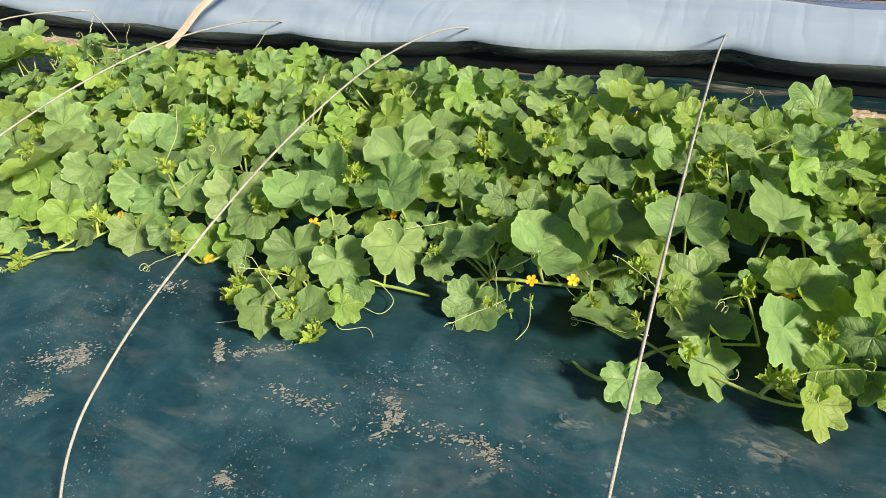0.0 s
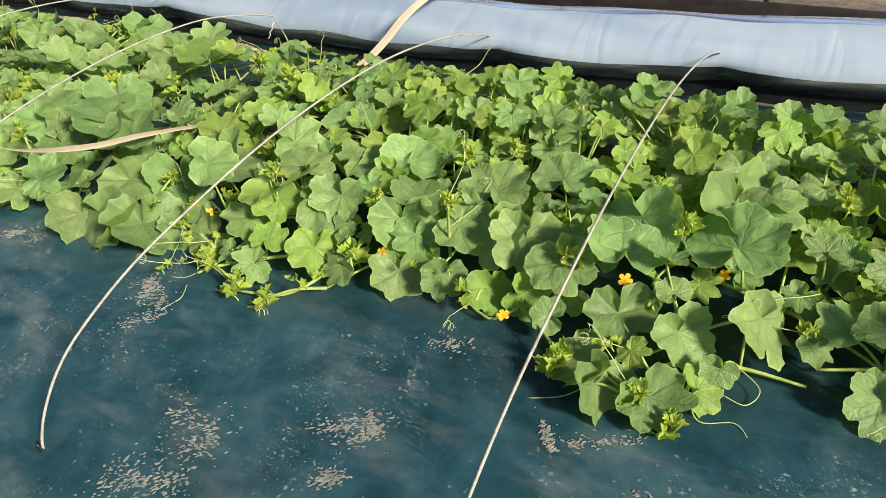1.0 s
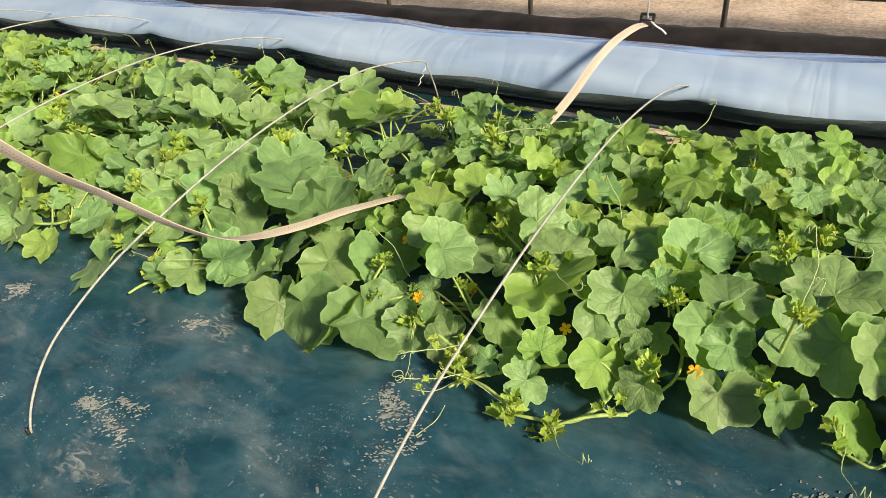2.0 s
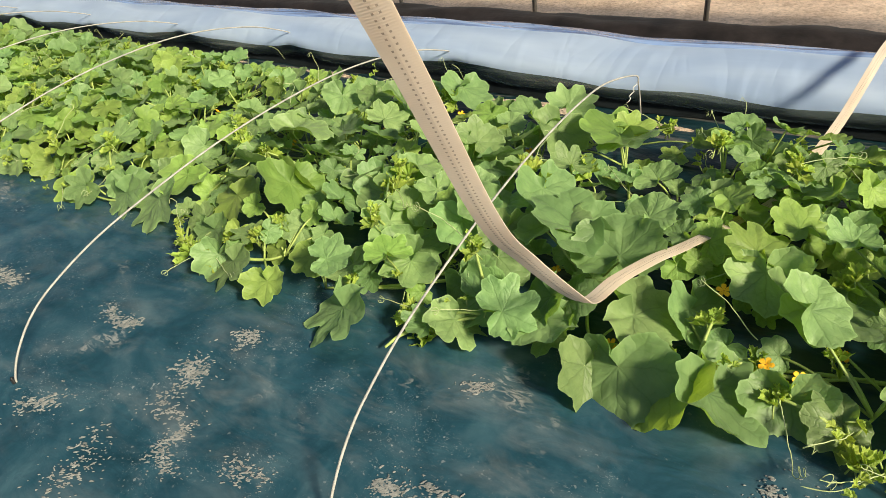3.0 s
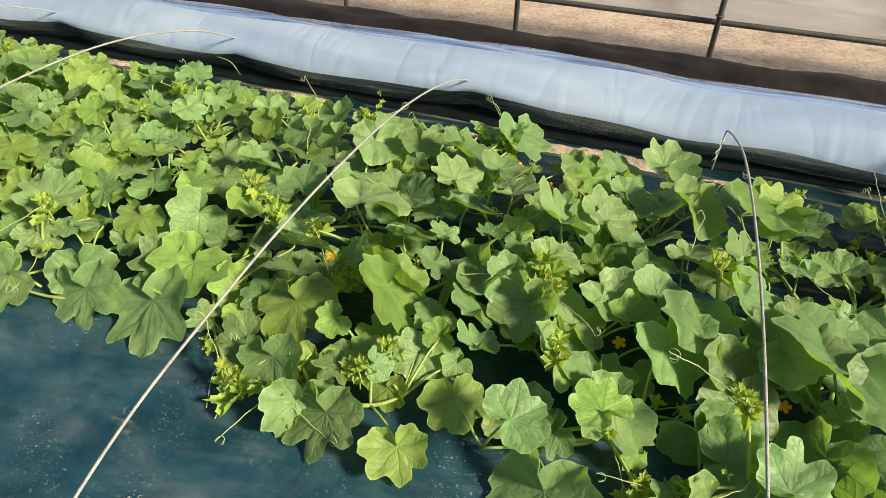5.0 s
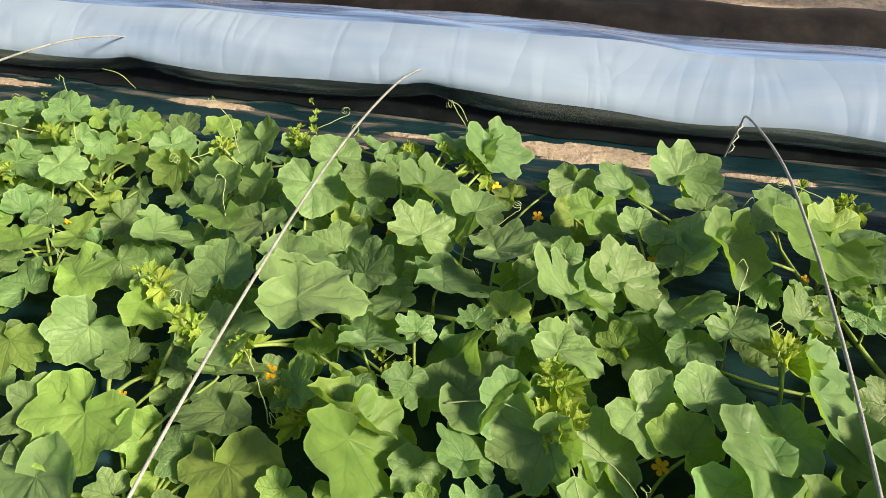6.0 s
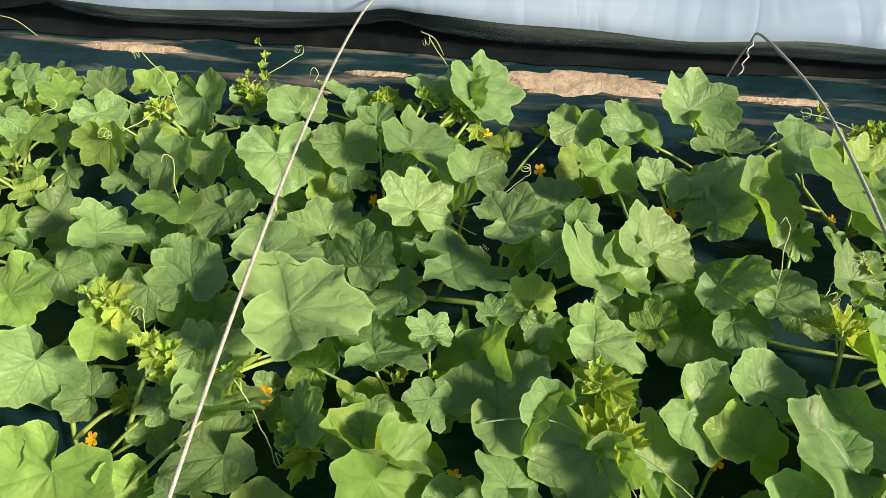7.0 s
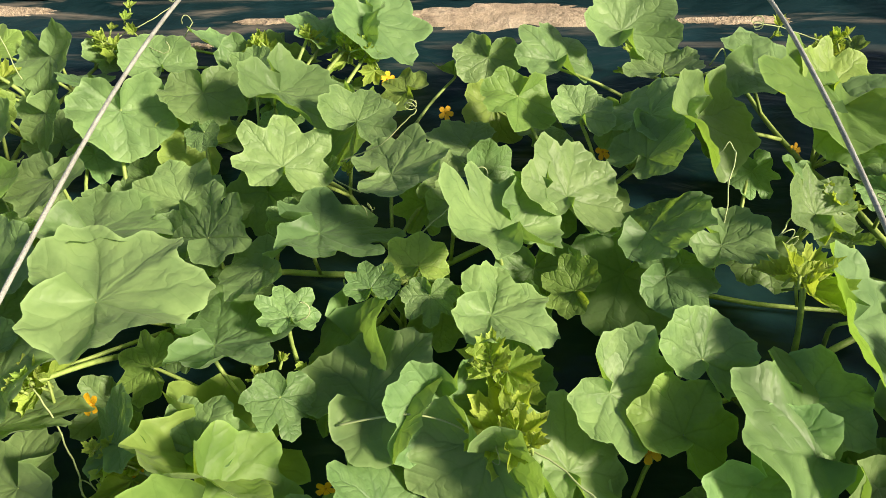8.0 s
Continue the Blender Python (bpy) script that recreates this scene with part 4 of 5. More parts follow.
NAMED += [
    (-1.469, 0.585, 0.111, 0.084, -78, 33, 18, 4),
    (-1.065, 0.698, 0.146, 0.072, 244, 33, 17, 7),
    (-0.427, 0.605, 0.08, 0.096, 15, 2, -1, 8),
    (-0.327, 0.503, 0.058, 0.099, 238, 21, 16, 11),
    (-0.268, 0.503, 0.059, 0.102, -15, 12, -20, 15),
    (-0.467, 0.478, 0.052, 0.08, -49, 28, -31, 10),
    (-0.168, 0.702, 0.12, 0.108, 20, 7, -9, 13),
    (-0.35, 0.686, 0.061, 0.096, -19, 38, -22, 2),
    (-0.08, 0.542, 0.048, 0.058, 247, 9, -36, 5),
    (-0.578, 0.551, 0.065, 0.095, 215, -10, 11, 3),
    (-0.567, 0.546, 0.051, 0.067, 265, 20, 27, 11),
    (-1.004, 0.634, 0.12, 0.092, -24, 34, -22, 12),
]
NAMED += [
    (-0.721, 0.836, 0.154, 0.098, -13, 31, -14, 2),
    (-0.479, 0.83, 0.144, 0.063, 82, -30, -11, 4),
    (-0.269, 0.799, 0.142, 0.068, 111, -26, 17, 9),
    (-0.216, 0.897, 0.144, 0.064, 134, -30, 12, 2),
    (-0.138, 0.943, 0.142, 0.051, 263, 25, 14, 6),
    (0.046, 0.643, 0.144, 0.108, 31, -26, -23, 2),
    (0.179, 0.698, 0.129, 0.063, -78, 21, -8, 7),
    (0.166, 0.888, 0.144, 0.061, -54, 30, -16, 4),
    (0.265, 0.84, 0.145, 0.069, 110, -34, 18, 0),
    (0.256, 0.785, 0.142, 0.048, 246, 21, -13, 7),
    (0.344, 0.751, 0.124, 0.066, 107, -20, 15, 10),
    (0.037, 0.649, 0.116, 0.059, -53, 27, -12, 13),
]
NAMED += [
    (-0.013, 0.596, 0.082, 0.064, -30, 31, -30, 13),
    (0.178, 0.583, 0.07, 0.064, -36, 33, -30, 12),
    (0.322, 0.701, 0.105, 0.075, -47, 42, -16, 0),
    (0.058, 0.965, 0.143, 0.053, 113, -29, 6, 1),
    (0.366, 0.614, 0.051, 0.064, -64, 23, -12, 10),
    (0.803, 0.507, 0.049, 0.062, -37, 30, -28, 10),
    (0.787, 0.538, 0.049, 0.063, 204, 8, 11, 7),
    (0.518, 0.749, 0.104, 0.08, 267, 27, 14, 8),
    (0.58, 0.746, 0.104, 0.081, -55, 21, -11, 6),
    (0.768, 0.736, 0.137, 0.077, 112, -27, 17, 10),
    (0.914, 0.922, 0.157, 0.105, -28, 30, -12, 0),
    (0.954, 0.925, 0.147, 0.078, 29, -26, -1, 5),
]
NAMED += [
    (0.491, 0.809, 0.146, 0.076, 92, -34, -5, 9),
    (0.599, 0.899, 0.145, 0.067, 94, -31, 2, 4),
    (1.005, 0.706, 0.096, 0.077, -30, 35, -27, 14),
    (1.136, 0.754, 0.076, 0.061, 116, -21, 12, 5),
    (1.187, 0.656, 0.049, 0.06, -86, 20, -20, 6),
    (-0.413, 0.493, 0.061, 0.106, -84, 35, 16, 4),
    (-0.154, 0.554, 0.051, 0.074, -76, 31, 10, 7),
    (0.36, 0.692, 0.084, 0.056, -53, 23, -15, 13),
    (0.55, 0.642, 0.048, 0.057, -37, 29, -21, 14),
    (0.045, 0.742, 0.145, 0.067, 126, -26, 10, 3),
    (0.016, 0.954, 0.146, 0.073, 113, -24, -6, 1),
    (-0.487, 0.691, 0.14, 0.092, 103, -34, -7, 0),
]
NAMED += [
    (-0.245, 0.766, 0.124, 0.074, -74, 31, 6, 10),
    (1.438, 0.676, 0.052, 0.077, 194, -23, 21, 0),
    (1.34, 0.843, 0.119, 0.098, 236, 24, 17, 8),
    (1.366, 0.85, 0.113, 0.087, 120, -38, 25, 7),
    (1.347, 0.98, 0.143, 0.058, 97, -22, -8, 1),
    (0.918, 1.048, 0.147, 0.076, -57, 32, -9, 1),
    (0.947, 0.8, 0.15, 0.086, 81, -38, -11, 4),
    (0.774, 0.832, 0.15, 0.086, 269, 36, 22, 1),
    (1.516, 0.871, 0.14, 0.072, 89, -31, 2, 10),
    (1.667, 0.921, 0.15, 0.087, 115, -30, 30, 8),
    (1.589, 0.653, 0.05, 0.068, -48, 21, -29, 11),
    (1.693, 0.728, 0.084, 0.079, -48, 21, -26, 6),
]
NAMED += [
    (1.703, 0.794, 0.114, 0.058, 83, -21, 11, 8),
    (1.753, 0.623, 0.048, 0.052, -59, 28, -22, 13),
    (1.486, 0.572, 0.048, 0.052, -65, 18, -9, 12),
    (1.803, 0.806, 0.128, 0.06, -47, 37, -27, 5),
    (1.381, 1.108, 0.143, 0.058, 121, -28, 8, 3),
    (1.143, 1.258, 0.1, 0.067, 121, -24, 18, 2),
    (1.127, 1.01, 0.144, 0.062, 102, -28, 6, 1),
    (-0.653, 1.126, 0.158, 0.108, 161, -19, 10, 8),
    (-0.642, 1.112, 0.15, 0.088, -8, -26, -3, 4),
    (-0.453, 1.258, 0.099, 0.06, 116, -23, 8, 6),
    (-0.654, 0.715, 0.151, 0.091, 10, -31, -6, 9),
    (-0.777, 0.761, 0.143, 0.058, -38, -17, 5, 3),
]
NAMED += [
    (-0.735, 0.686, 0.139, 0.069, -55, 23, -22, 8),
    (-0.837, 0.683, 0.136, 0.082, -43, 19, -8, 10),
    (0.441, 0.732, 0.103, 0.07, -4, 8, 23, 10),
    (0.794, 0.649, 0.075, 0.07, -50, 14, -6, 15),
    (0.671, 0.692, 0.115, 0.07, -60, 5, 10, 8),
    (0.894, 0.646, 0.075, 0.064, -30, 26, -10, 9),
    (0.883, 0.525, 0.04, 0.061, -36, 17, 5, 15),
    (0.947, 0.569, 0.04, 0.043, 33, 7, 31, 12),
    (1.274, 0.779, 0.115, 0.07, 45, 0, 25, 4),
    (1.586, 0.708, 0.063, 0.07, 116, -12, -10, 3),
    (-0.643, 0.502, 0.092, 0.07, 49, -11, 31, 12),
    (0.139, 0.659, 0.115, 0.07, 25, 0, 21, 5),
]
NAMED += [
    (-0.897, 0.56, 0.092, 0.07, 244, -4, -30, 15),
    (-0.72, 0.545, 0.063, 0.07, 14, -24, 39, 10),
    (-0.766, 0.582, 0.075, 0.07, -62, 47, 38, 5),
    (-1.037, 0.455, 0.127, 0.058, 47, -10, 14, 2),
    (-1.774, 0.606, 0.092, 0.066, 209, -9, -27, 15),
    (-1.959, 0.563, 0.057, 0.07, -45, 21, -9, 8),
    (-2.07, 0.492, 0.057, 0.07, 239, 9, -33, 11),
    (-2.359, 0.546, 0.052, 0.07, -54, 46, -21, 2),
    (-2.092, 0.66, 0.138, 0.07, 131, -28, 3, 11),
    (-0.16, 0.648, 0.161, 0.07, 40, 3, 22, 1),
    (-0.029, 0.799, 0.161, 0.07, 24, 2, 31, 9),
    (0.14, 0.812, 0.138, 0.07, 51, -13, 9, 11),
]
NAMED += [
    (0.206, 0.825, 0.138, 0.07, -58, 4, 12, 8),
    (-0.129, 0.863, 0.161, 0.05, 114, -25, 9, 15),
    (-0.914, 0.51, 0.138, 0.054, 140, -17, 5, 8),
    (-1.387, 0.427, 0.052, 0.07, -48, 47, -26, 9),
    (1.296, 0.712, 0.138, 0.07, 70, 5, 16, 10),
    (0.964, 0.98, 0.161, 0.07, 255, -9, -1, 5),
    (1.183, 0.72, 0.127, 0.058, 190, 6, 4, 0),
    (1.71, 1.351, 0.138, 0.07, 96, -61, 1, 15),
    (1.165, 1.168, 0.161, 0.062, 119, -26, 27, 8),
    (1.288, 1.37, 0.138, 0.061, 102, -44, -4, 10),
    (0.458, 0.628, 0.063, 0.053, -40, 49, -28, 8),
    (1.818, 0.861, 0.075, 0.07, -89, 8, 1, 14),
]
# open flowers: x, y, height
FLOWERS = []
FLOWERS += [
    (1.274, 0.718, 0.06),
    (0.327, 0.616, 0.08),
    (0.778, 0.74, 0.07),
    (0.933, 0.82, 0.07),
    (1.34, 1.386, 0.08),
    (1.345, 0.75, 0.06),
    (1.7, 0.833, 0.06),
    (-0.201, 0.599, 0.06),
    (-0.149, 0.596, 0.06),
    (-0.443, 0.536, 0.06),
    (0.096, 0.642, 0.06),
    (-0.303, 0.728, 0.09),
    (-0.102, 0.653, 0.08),
    (-2.115, 0.523, 0.07),
    (-1.414, 1.127, 0.05),
    (-1.138, 1.206, 0.07),
    (-0.917, 1.152, 0.05),
    (-0.651, 1.17, 0.035),
    (-1.486, 0.748, 0.09),
    (-1.64, 0.953, 0.05),
    (-1.23, 0.684, 0.05),
    (-1.237, 1.517, 0.05),
    (-1.709, 0.672, 0.06),
    (-1.902, 0.779, 0.08),
    (-0.628, 0.704, 0.05),
    (-0.587, 0.758, 0.06),
    (-0.756, 0.624, 0.05),
    (-1.423, 0.682, 0.08),
    (-1.08, 0.505, 0.05),
]
# growing tips: x, y, height, size
TIPS = []
TIPS += [
    (-1.516, 0.51, 0.08, 0.038),
    (-1.412, 0.423, 0.05, 0.033),
    (-1.298, 0.493, 0.09, 0.032),
    (-2.369, 0.584, 0.07, 0.04),
    (-0.786, 0.391, 0.03, 0.034),
    (-2.578, 1.418, 0.1, 0.036),
    (-2.234, 0.653, 0.08, 0.035),
    (-1.27, 0.538, 0.11, 0.025),
    (-0.804, 0.387, 0.03, 0.031),
    (-0.03, 0.485, 0.06, 0.038),
    (0.051, 0.435, 0.05, 0.037),
    (-1.51, 0.421, 0.05, 0.037),
    (-0.298, 0.638, 0.1, 0.027),
    (-0.112, 0.795, 0.13, 0.033),
    (0.255, 0.604, 0.06, 0.041),
    (-0.388, 1.47, 0.08, 0.029),
    (-1.472, 0.485, 0.08, 0.037),
    (0.688, 0.701, 0.12, 0.04),
    (0.874, 0.507, 0.05, 0.034),
    (0.737, 0.53, 0.06, 0.03),
    (1.374, 0.612, 0.03, 0.028),
    (1.708, 0.653, 0.04, 0.036),
    (1.629, 0.783, 0.09, 0.032),
    (1.456, 0.781, 0.1, 0.026),
]
TIPS += [
    (1.079, 0.723, 0.08, 0.025),
    (0.278, 1.069, 0.12, 0.037),
    (0.129, 1.492, 0.12, 0.031),
    (0.845, 0.7, 0.09, 0.026),
    (1.416, 1.519, 0.12, 0.034),
    (1.5, 1.604, 0.12, 0.032),
    (0.712, 1.087, 0.12, 0.032),
    (1.757, 0.741, 0.07, 0.029),
    (0.925, 0.499, 0.03, 0.028),
    (0.977, 1.521, 0.1, 0.04),
    (-0.172, 0.476, 0.06, 0.028),
    (-0.012, 0.42, 0.05, 0.026),
    (0.148, 0.451, 0.03, 0.027),
    (0.223, 0.571, 0.08, 0.029),
    (-0.112, 0.637, 0.09, 0.026),
    (-1.044, 0.706, 0.16, 0.042),
    (-0.769, 0.868, 0.185, 0.036),
    (-1.818, 1.239, 0.12, 0.026),
    (-1.684, 1.398, 0.1, 0.028),
    (-1.43, 1.421, 0.1, 0.026),
    (-1.289, 1.431, 0.11, 0.026),
    (-1.349, 1.436, 0.12, 0.02),
    (-0.587, 1.437, 0.1, 0.03),
    (-1.418, 0.681, 0.12, 0.034),
]
TIPS += [
    (-0.684, 1, 0.13, 0.03),
    (-1.685, 0.733, 0.12, 0.04),
    (-1.26, 1.342, 0.1, 0.03),
    (-1.61, 0.757, 0.17, 0.034),
    (-1.062, 0.772, 0.17, 0.036),
    (-1.516, 0.744, 0.15, 0.03),
    (-1.71, 0.825, 0.17, 0.03),
    (-2.293, 0.553, 0.14, 0.034),
]
# runners that stand clear of the leaves
RUNNERS = []
RUNNERS.append([(0.078, 0.445, 0.030), (0.165, 0.469, 0.030), (0.201, 0.517, 0.030), (0.221, 0.584, 0.030)])
RUNNERS.append([(0.868, 0.517, 0.030), (0.874, 0.578, 0.030), (0.915, 0.629, 0.030), (0.996, 0.648, 0.030), (1.092, 0.656, 0.030)])
RUNNERS.append([(1.101, 0.698, 0.025), (1.190, 0.733, 0.025), (1.285, 0.760, 0.025), (1.381, 0.768, 0.025), (1.463, 0.778, 0.025)])
RUNNERS.append([(1.389, 0.594, 0.030), (1.424, 0.574, 0.030), (1.455, 0.580, 0.030), (1.508, 0.650, 0.030), (1.565, 0.694, 0.030), (1.668, 0.723, 0.030)])
RUNNERS.append([(1.702, 0.647, 0.030), (1.746, 0.636, 0.030), (1.799, 0.672, 0.030), (1.878, 0.670, 0.030)])
RUNNERS.append([(-0.837, 0.372, 0.030), (-0.829, 0.413, 0.030), (-0.792, 0.478, 0.030), (-0.739, 0.538, 0.030)])
RUNNERS.append([(-0.044, 0.450, 0.030), (-0.022, 0.480, 0.030), (0.062, 0.551, 0.030), (0.133, 0.587, 0.030), (0.197, 0.643, 0.030)])
RUNNERS.append([(-0.354, 0.565, 0.025), (-0.282, 0.598, 0.025), (-0.150, 0.628, 0.025), (-0.048, 0.670, 0.025)])
RUNNERS.append([(-1.079, 0.466, 0.025), (-0.960, 0.510, 0.025), (-0.908, 0.548, 0.025), (-0.852, 0.610, 0.025), (-0.780, 0.634, 0.025)])
RUNNERS.append([(-0.778, 0.478, 0.030), (-0.751, 0.521, 0.030), (-0.711, 0.540, 0.030)])
RUNNERS.append([(-1.006, 0.490, 0.030), (-0.911, 0.546, 0.030), (-0.838, 0.598, 0.030), (-0.730, 0.664, 0.030), (-0.636, 0.737, 0.030), (-0.557, 0.787, 0.030)])
RUNNERS.append([(-0.222, 0.614, 0.030), (-0.129, 0.644, 0.030), (-0.039, 0.672, 0.030), (0.030, 0.688, 0.030)])
RUNNERS.append([(-1.409, 0.488, 0.060), (-1.350, 0.442, 0.050), (-1.271, 0.466, 0.045), (-1.228, 0.496, 0.050)])
RUNNERS.append([(-1.478, 0.511, 0.090), (-1.359, 0.454, 0.060), (-1.300, 0.492, 0.060)])
RUNNERS.append([(-1.685, 0.733, 0.120), (-1.618, 0.694, 0.120), (-1.548, 0.688, 0.120), (-1.471, 0.712, 0.120)])
# long tendrils: points along each
THREADS = []
THREADS.append([(-1.204, 0.716, 0.150), (-1.168, 0.721, 0.160), (-1.132, 0.724, 0.165), (-1.096, 0.718, 0.160), (-1.063, 0.701, 0.150)])
THREADS.append([(-1.540, 0.386, 0.012), (-1.570, 0.455, 0.020), (-1.536, 0.496, 0.050)])
THREADS.append([(-1.423, 0.377, 0.012), (-1.418, 0.405, 0.030), (-1.400, 0.418, 0.050)])
THREADS.append([(-1.518, 0.384, 0.012), (-1.518, 0.433, 0.030), (-1.478, 0.475, 0.060)])
THREADS.append([(1.276, 0.608, 0.012), (1.295, 0.647, 0.030), (1.282, 0.695, 0.060)])
THREADS.append([(0.706, 0.462, 0.012), (0.763, 0.489, 0.020), (0.807, 0.521, 0.050)])
THREADS.append([(0.933, 0.565, 0.040), (0.961, 0.530, 0.020), (1.010, 0.549, 0.020), (1.037, 0.530, 0.012)])
THREADS.append([(0.987, 0.648, 0.040), (1.031, 0.621, 0.030), (1.018, 0.590, 0.020), (0.984, 0.586, 0.030)])
THREADS.append([(-2.264, 1.472, 0.130), (-2.216, 1.471, 0.120), (-2.190, 1.475, 0.080)])
THREADS.append([(-1.381, 1.491, 0.130), (-1.353, 1.485, 0.120), (-1.337, 1.489, 0.080)])
THREADS.append([(-0.767, 1.271, 0.100), (-0.753, 1.283, 0.120), (-0.745, 1.274, 0.100), (-0.765, 1.267, 0.100)])
THREADS.append([(-0.116, 0.429, 0.012), (-0.068, 0.439, 0.020), (-0.028, 0.473, 0.040)])
THREADS.append([(-0.050, 0.348, 0.012), (-0.035, 0.387, 0.015), (-0.024, 0.407, 0.040)])
THREADS.append([(-1.513, 0.372, 0.012), (-1.518, 0.439, 0.030), (-1.474, 0.477, 0.060)])



def blade_pose(x, y, z, size, az, dip, roll, shape=None):
    return Matrix.Translation((x, y, z)) @ pose(0, 0, 0, 0, 0, az - 90) @ pose(0, 0, 0, -dip, roll, 0) @ Matrix.Diagonal((size, size, size, 1))


def aim(normal, tip_az):
    """Azimuth, dip and roll of a blade with that normal, its tip towards tip_az degrees."""
    n = Vector(normal).normalized()
    v = Vector((math.cos(radians(tip_az)), math.sin(radians(tip_az)), 0))
    v = (v - n * v.dot(n)).normalized()
    e = Matrix((v.cross(n), v, n)).transposed().to_euler("XYZ")
    return math.degrees(e.z) + 90, -math.degrees(e.x), math.degrees(e.y)


rng = random.Random(11)
PITCH = 0.62
ROOTS = [2.6 - i * PITCH for i in range(15)]
blades = [[] for _ in ROOTS]                # per plant: rows as in NAMED, with a flag for young ones
spots = {}


def cell(x, y):
    return (int(math.floor(x / 0.1)), int(math.floor(y / 0.1)))


def clear(x, y, z, gap):
    cx, cy = cell(x, y)
    for i in (-1, 0, 1):
        for j in (-1, 0, 1):
            for px, py, pz, pg in spots.get((cx + i, cy + j), ()):
                if (px - x) ** 2 + (py - y) ** 2 + (1.2 * (pz - z)) ** 2 < (0.5 * (gap + pg)) ** 2:
                    return False
    return True


def near_end(x, y):
    """The patch of mostly darker green leaves."""
    return -2.0 < x < -0.42 and y > 0.62


def own(x):
    return min(range(len(ROOTS)), key=lambda i: abs(ROOTS[i] - x))


def put_blade(row, young=False, gap=None):
    x, y, z, size = row[:4]
    spots.setdefault(cell(x, y), []).append((x, y, z, gap or size * 1.05))
    blades[own(x)].append((row, young))


for row in NAMED:
    put_blade(row, gap=row[3] * 1.45)
tries = 0
count = 0
while tries < 36000 and count < 2900:
    tries += 1
    x = rng.uniform(-6.4, 2.9)
    y0, y1 = front_edge(x) + 0.035, back_edge(x)
    y = rng.uniform(y0, y1)
    edge = max(0.0, min((y - y0) / 0.22, (y1 - y) / 0.16, 1.0))
    size = rng.choice([rng.uniform(0.034, 0.05), rng.uniform(0.048, 0.066), rng.uniform(0.056, 0.078)])
    near = near_end(x, y)
    core = -2.2 < x < 1.95
    rise = rng.uniform(0.05, 0.5) if near else rng.uniform(0.1, 0.75) if core and y < 1.0 else rng.uniform(0.2, 1.1)
    size *= 0.86 if x < -0.45 else 0.76
    z = 0.035 + mulch_height(x, y) + (0.02 + 0.115 * edge) * rise
    if near and rng.random() < (0.8 if x > -0.95 else 0.62):
        continue
    if not clear(x, y, z, size * (1.12 if core else 0.92)):
        continue
    out = -0.5 * (1 - edge) if y < 0.9 else 0.6 * (1 - edge)
    az = rng.uniform(0, 360) if edge > 0.6 else (-90 if y < 0.9 else 90) + rng.gauss(0, 55)
    turn = aim((0.14 + rng.gauss(0, 0.34), -0.22 + out + rng.gauss(0, 0.32), 1.0), az)
    put_blade((x, y, z, size, *turn))
    count += 1

# growing tips, none closer together than a hand's width
SHOOT_TIPS = []
for tip in [(*r[0][:2], 0.05, 0.03) for r in RUNNERS if r[0][2] > 0.027] + TIPS:
    if all((tip[0] - q[0]) ** 2 + (tip[1] - q[1]) ** 2 > 0.052 ** 2 for q in SHOOT_TIPS):
        SHOOT_TIPS.append((*tip[:3], tip[3] * 0.9))


# smaller ones that rise from the canopy all along the row
for _ in range(150):
    x = rng.uniform(-5.5, 2.7)
    y = rng.uniform(front_edge(x) + 0.08, back_edge(x) - 0.06)
    if not near_end(x, y) and all((x - q[0]) ** 2 + (y - q[1]) ** 2 > 0.09 ** 2 for q in SHOOT_TIPS):
        SHOOT_TIPS.append((x, y, mulch_height(x, y) + rng.uniform(0.12, 0.19), rng.uniform(0.02, 0.032)))


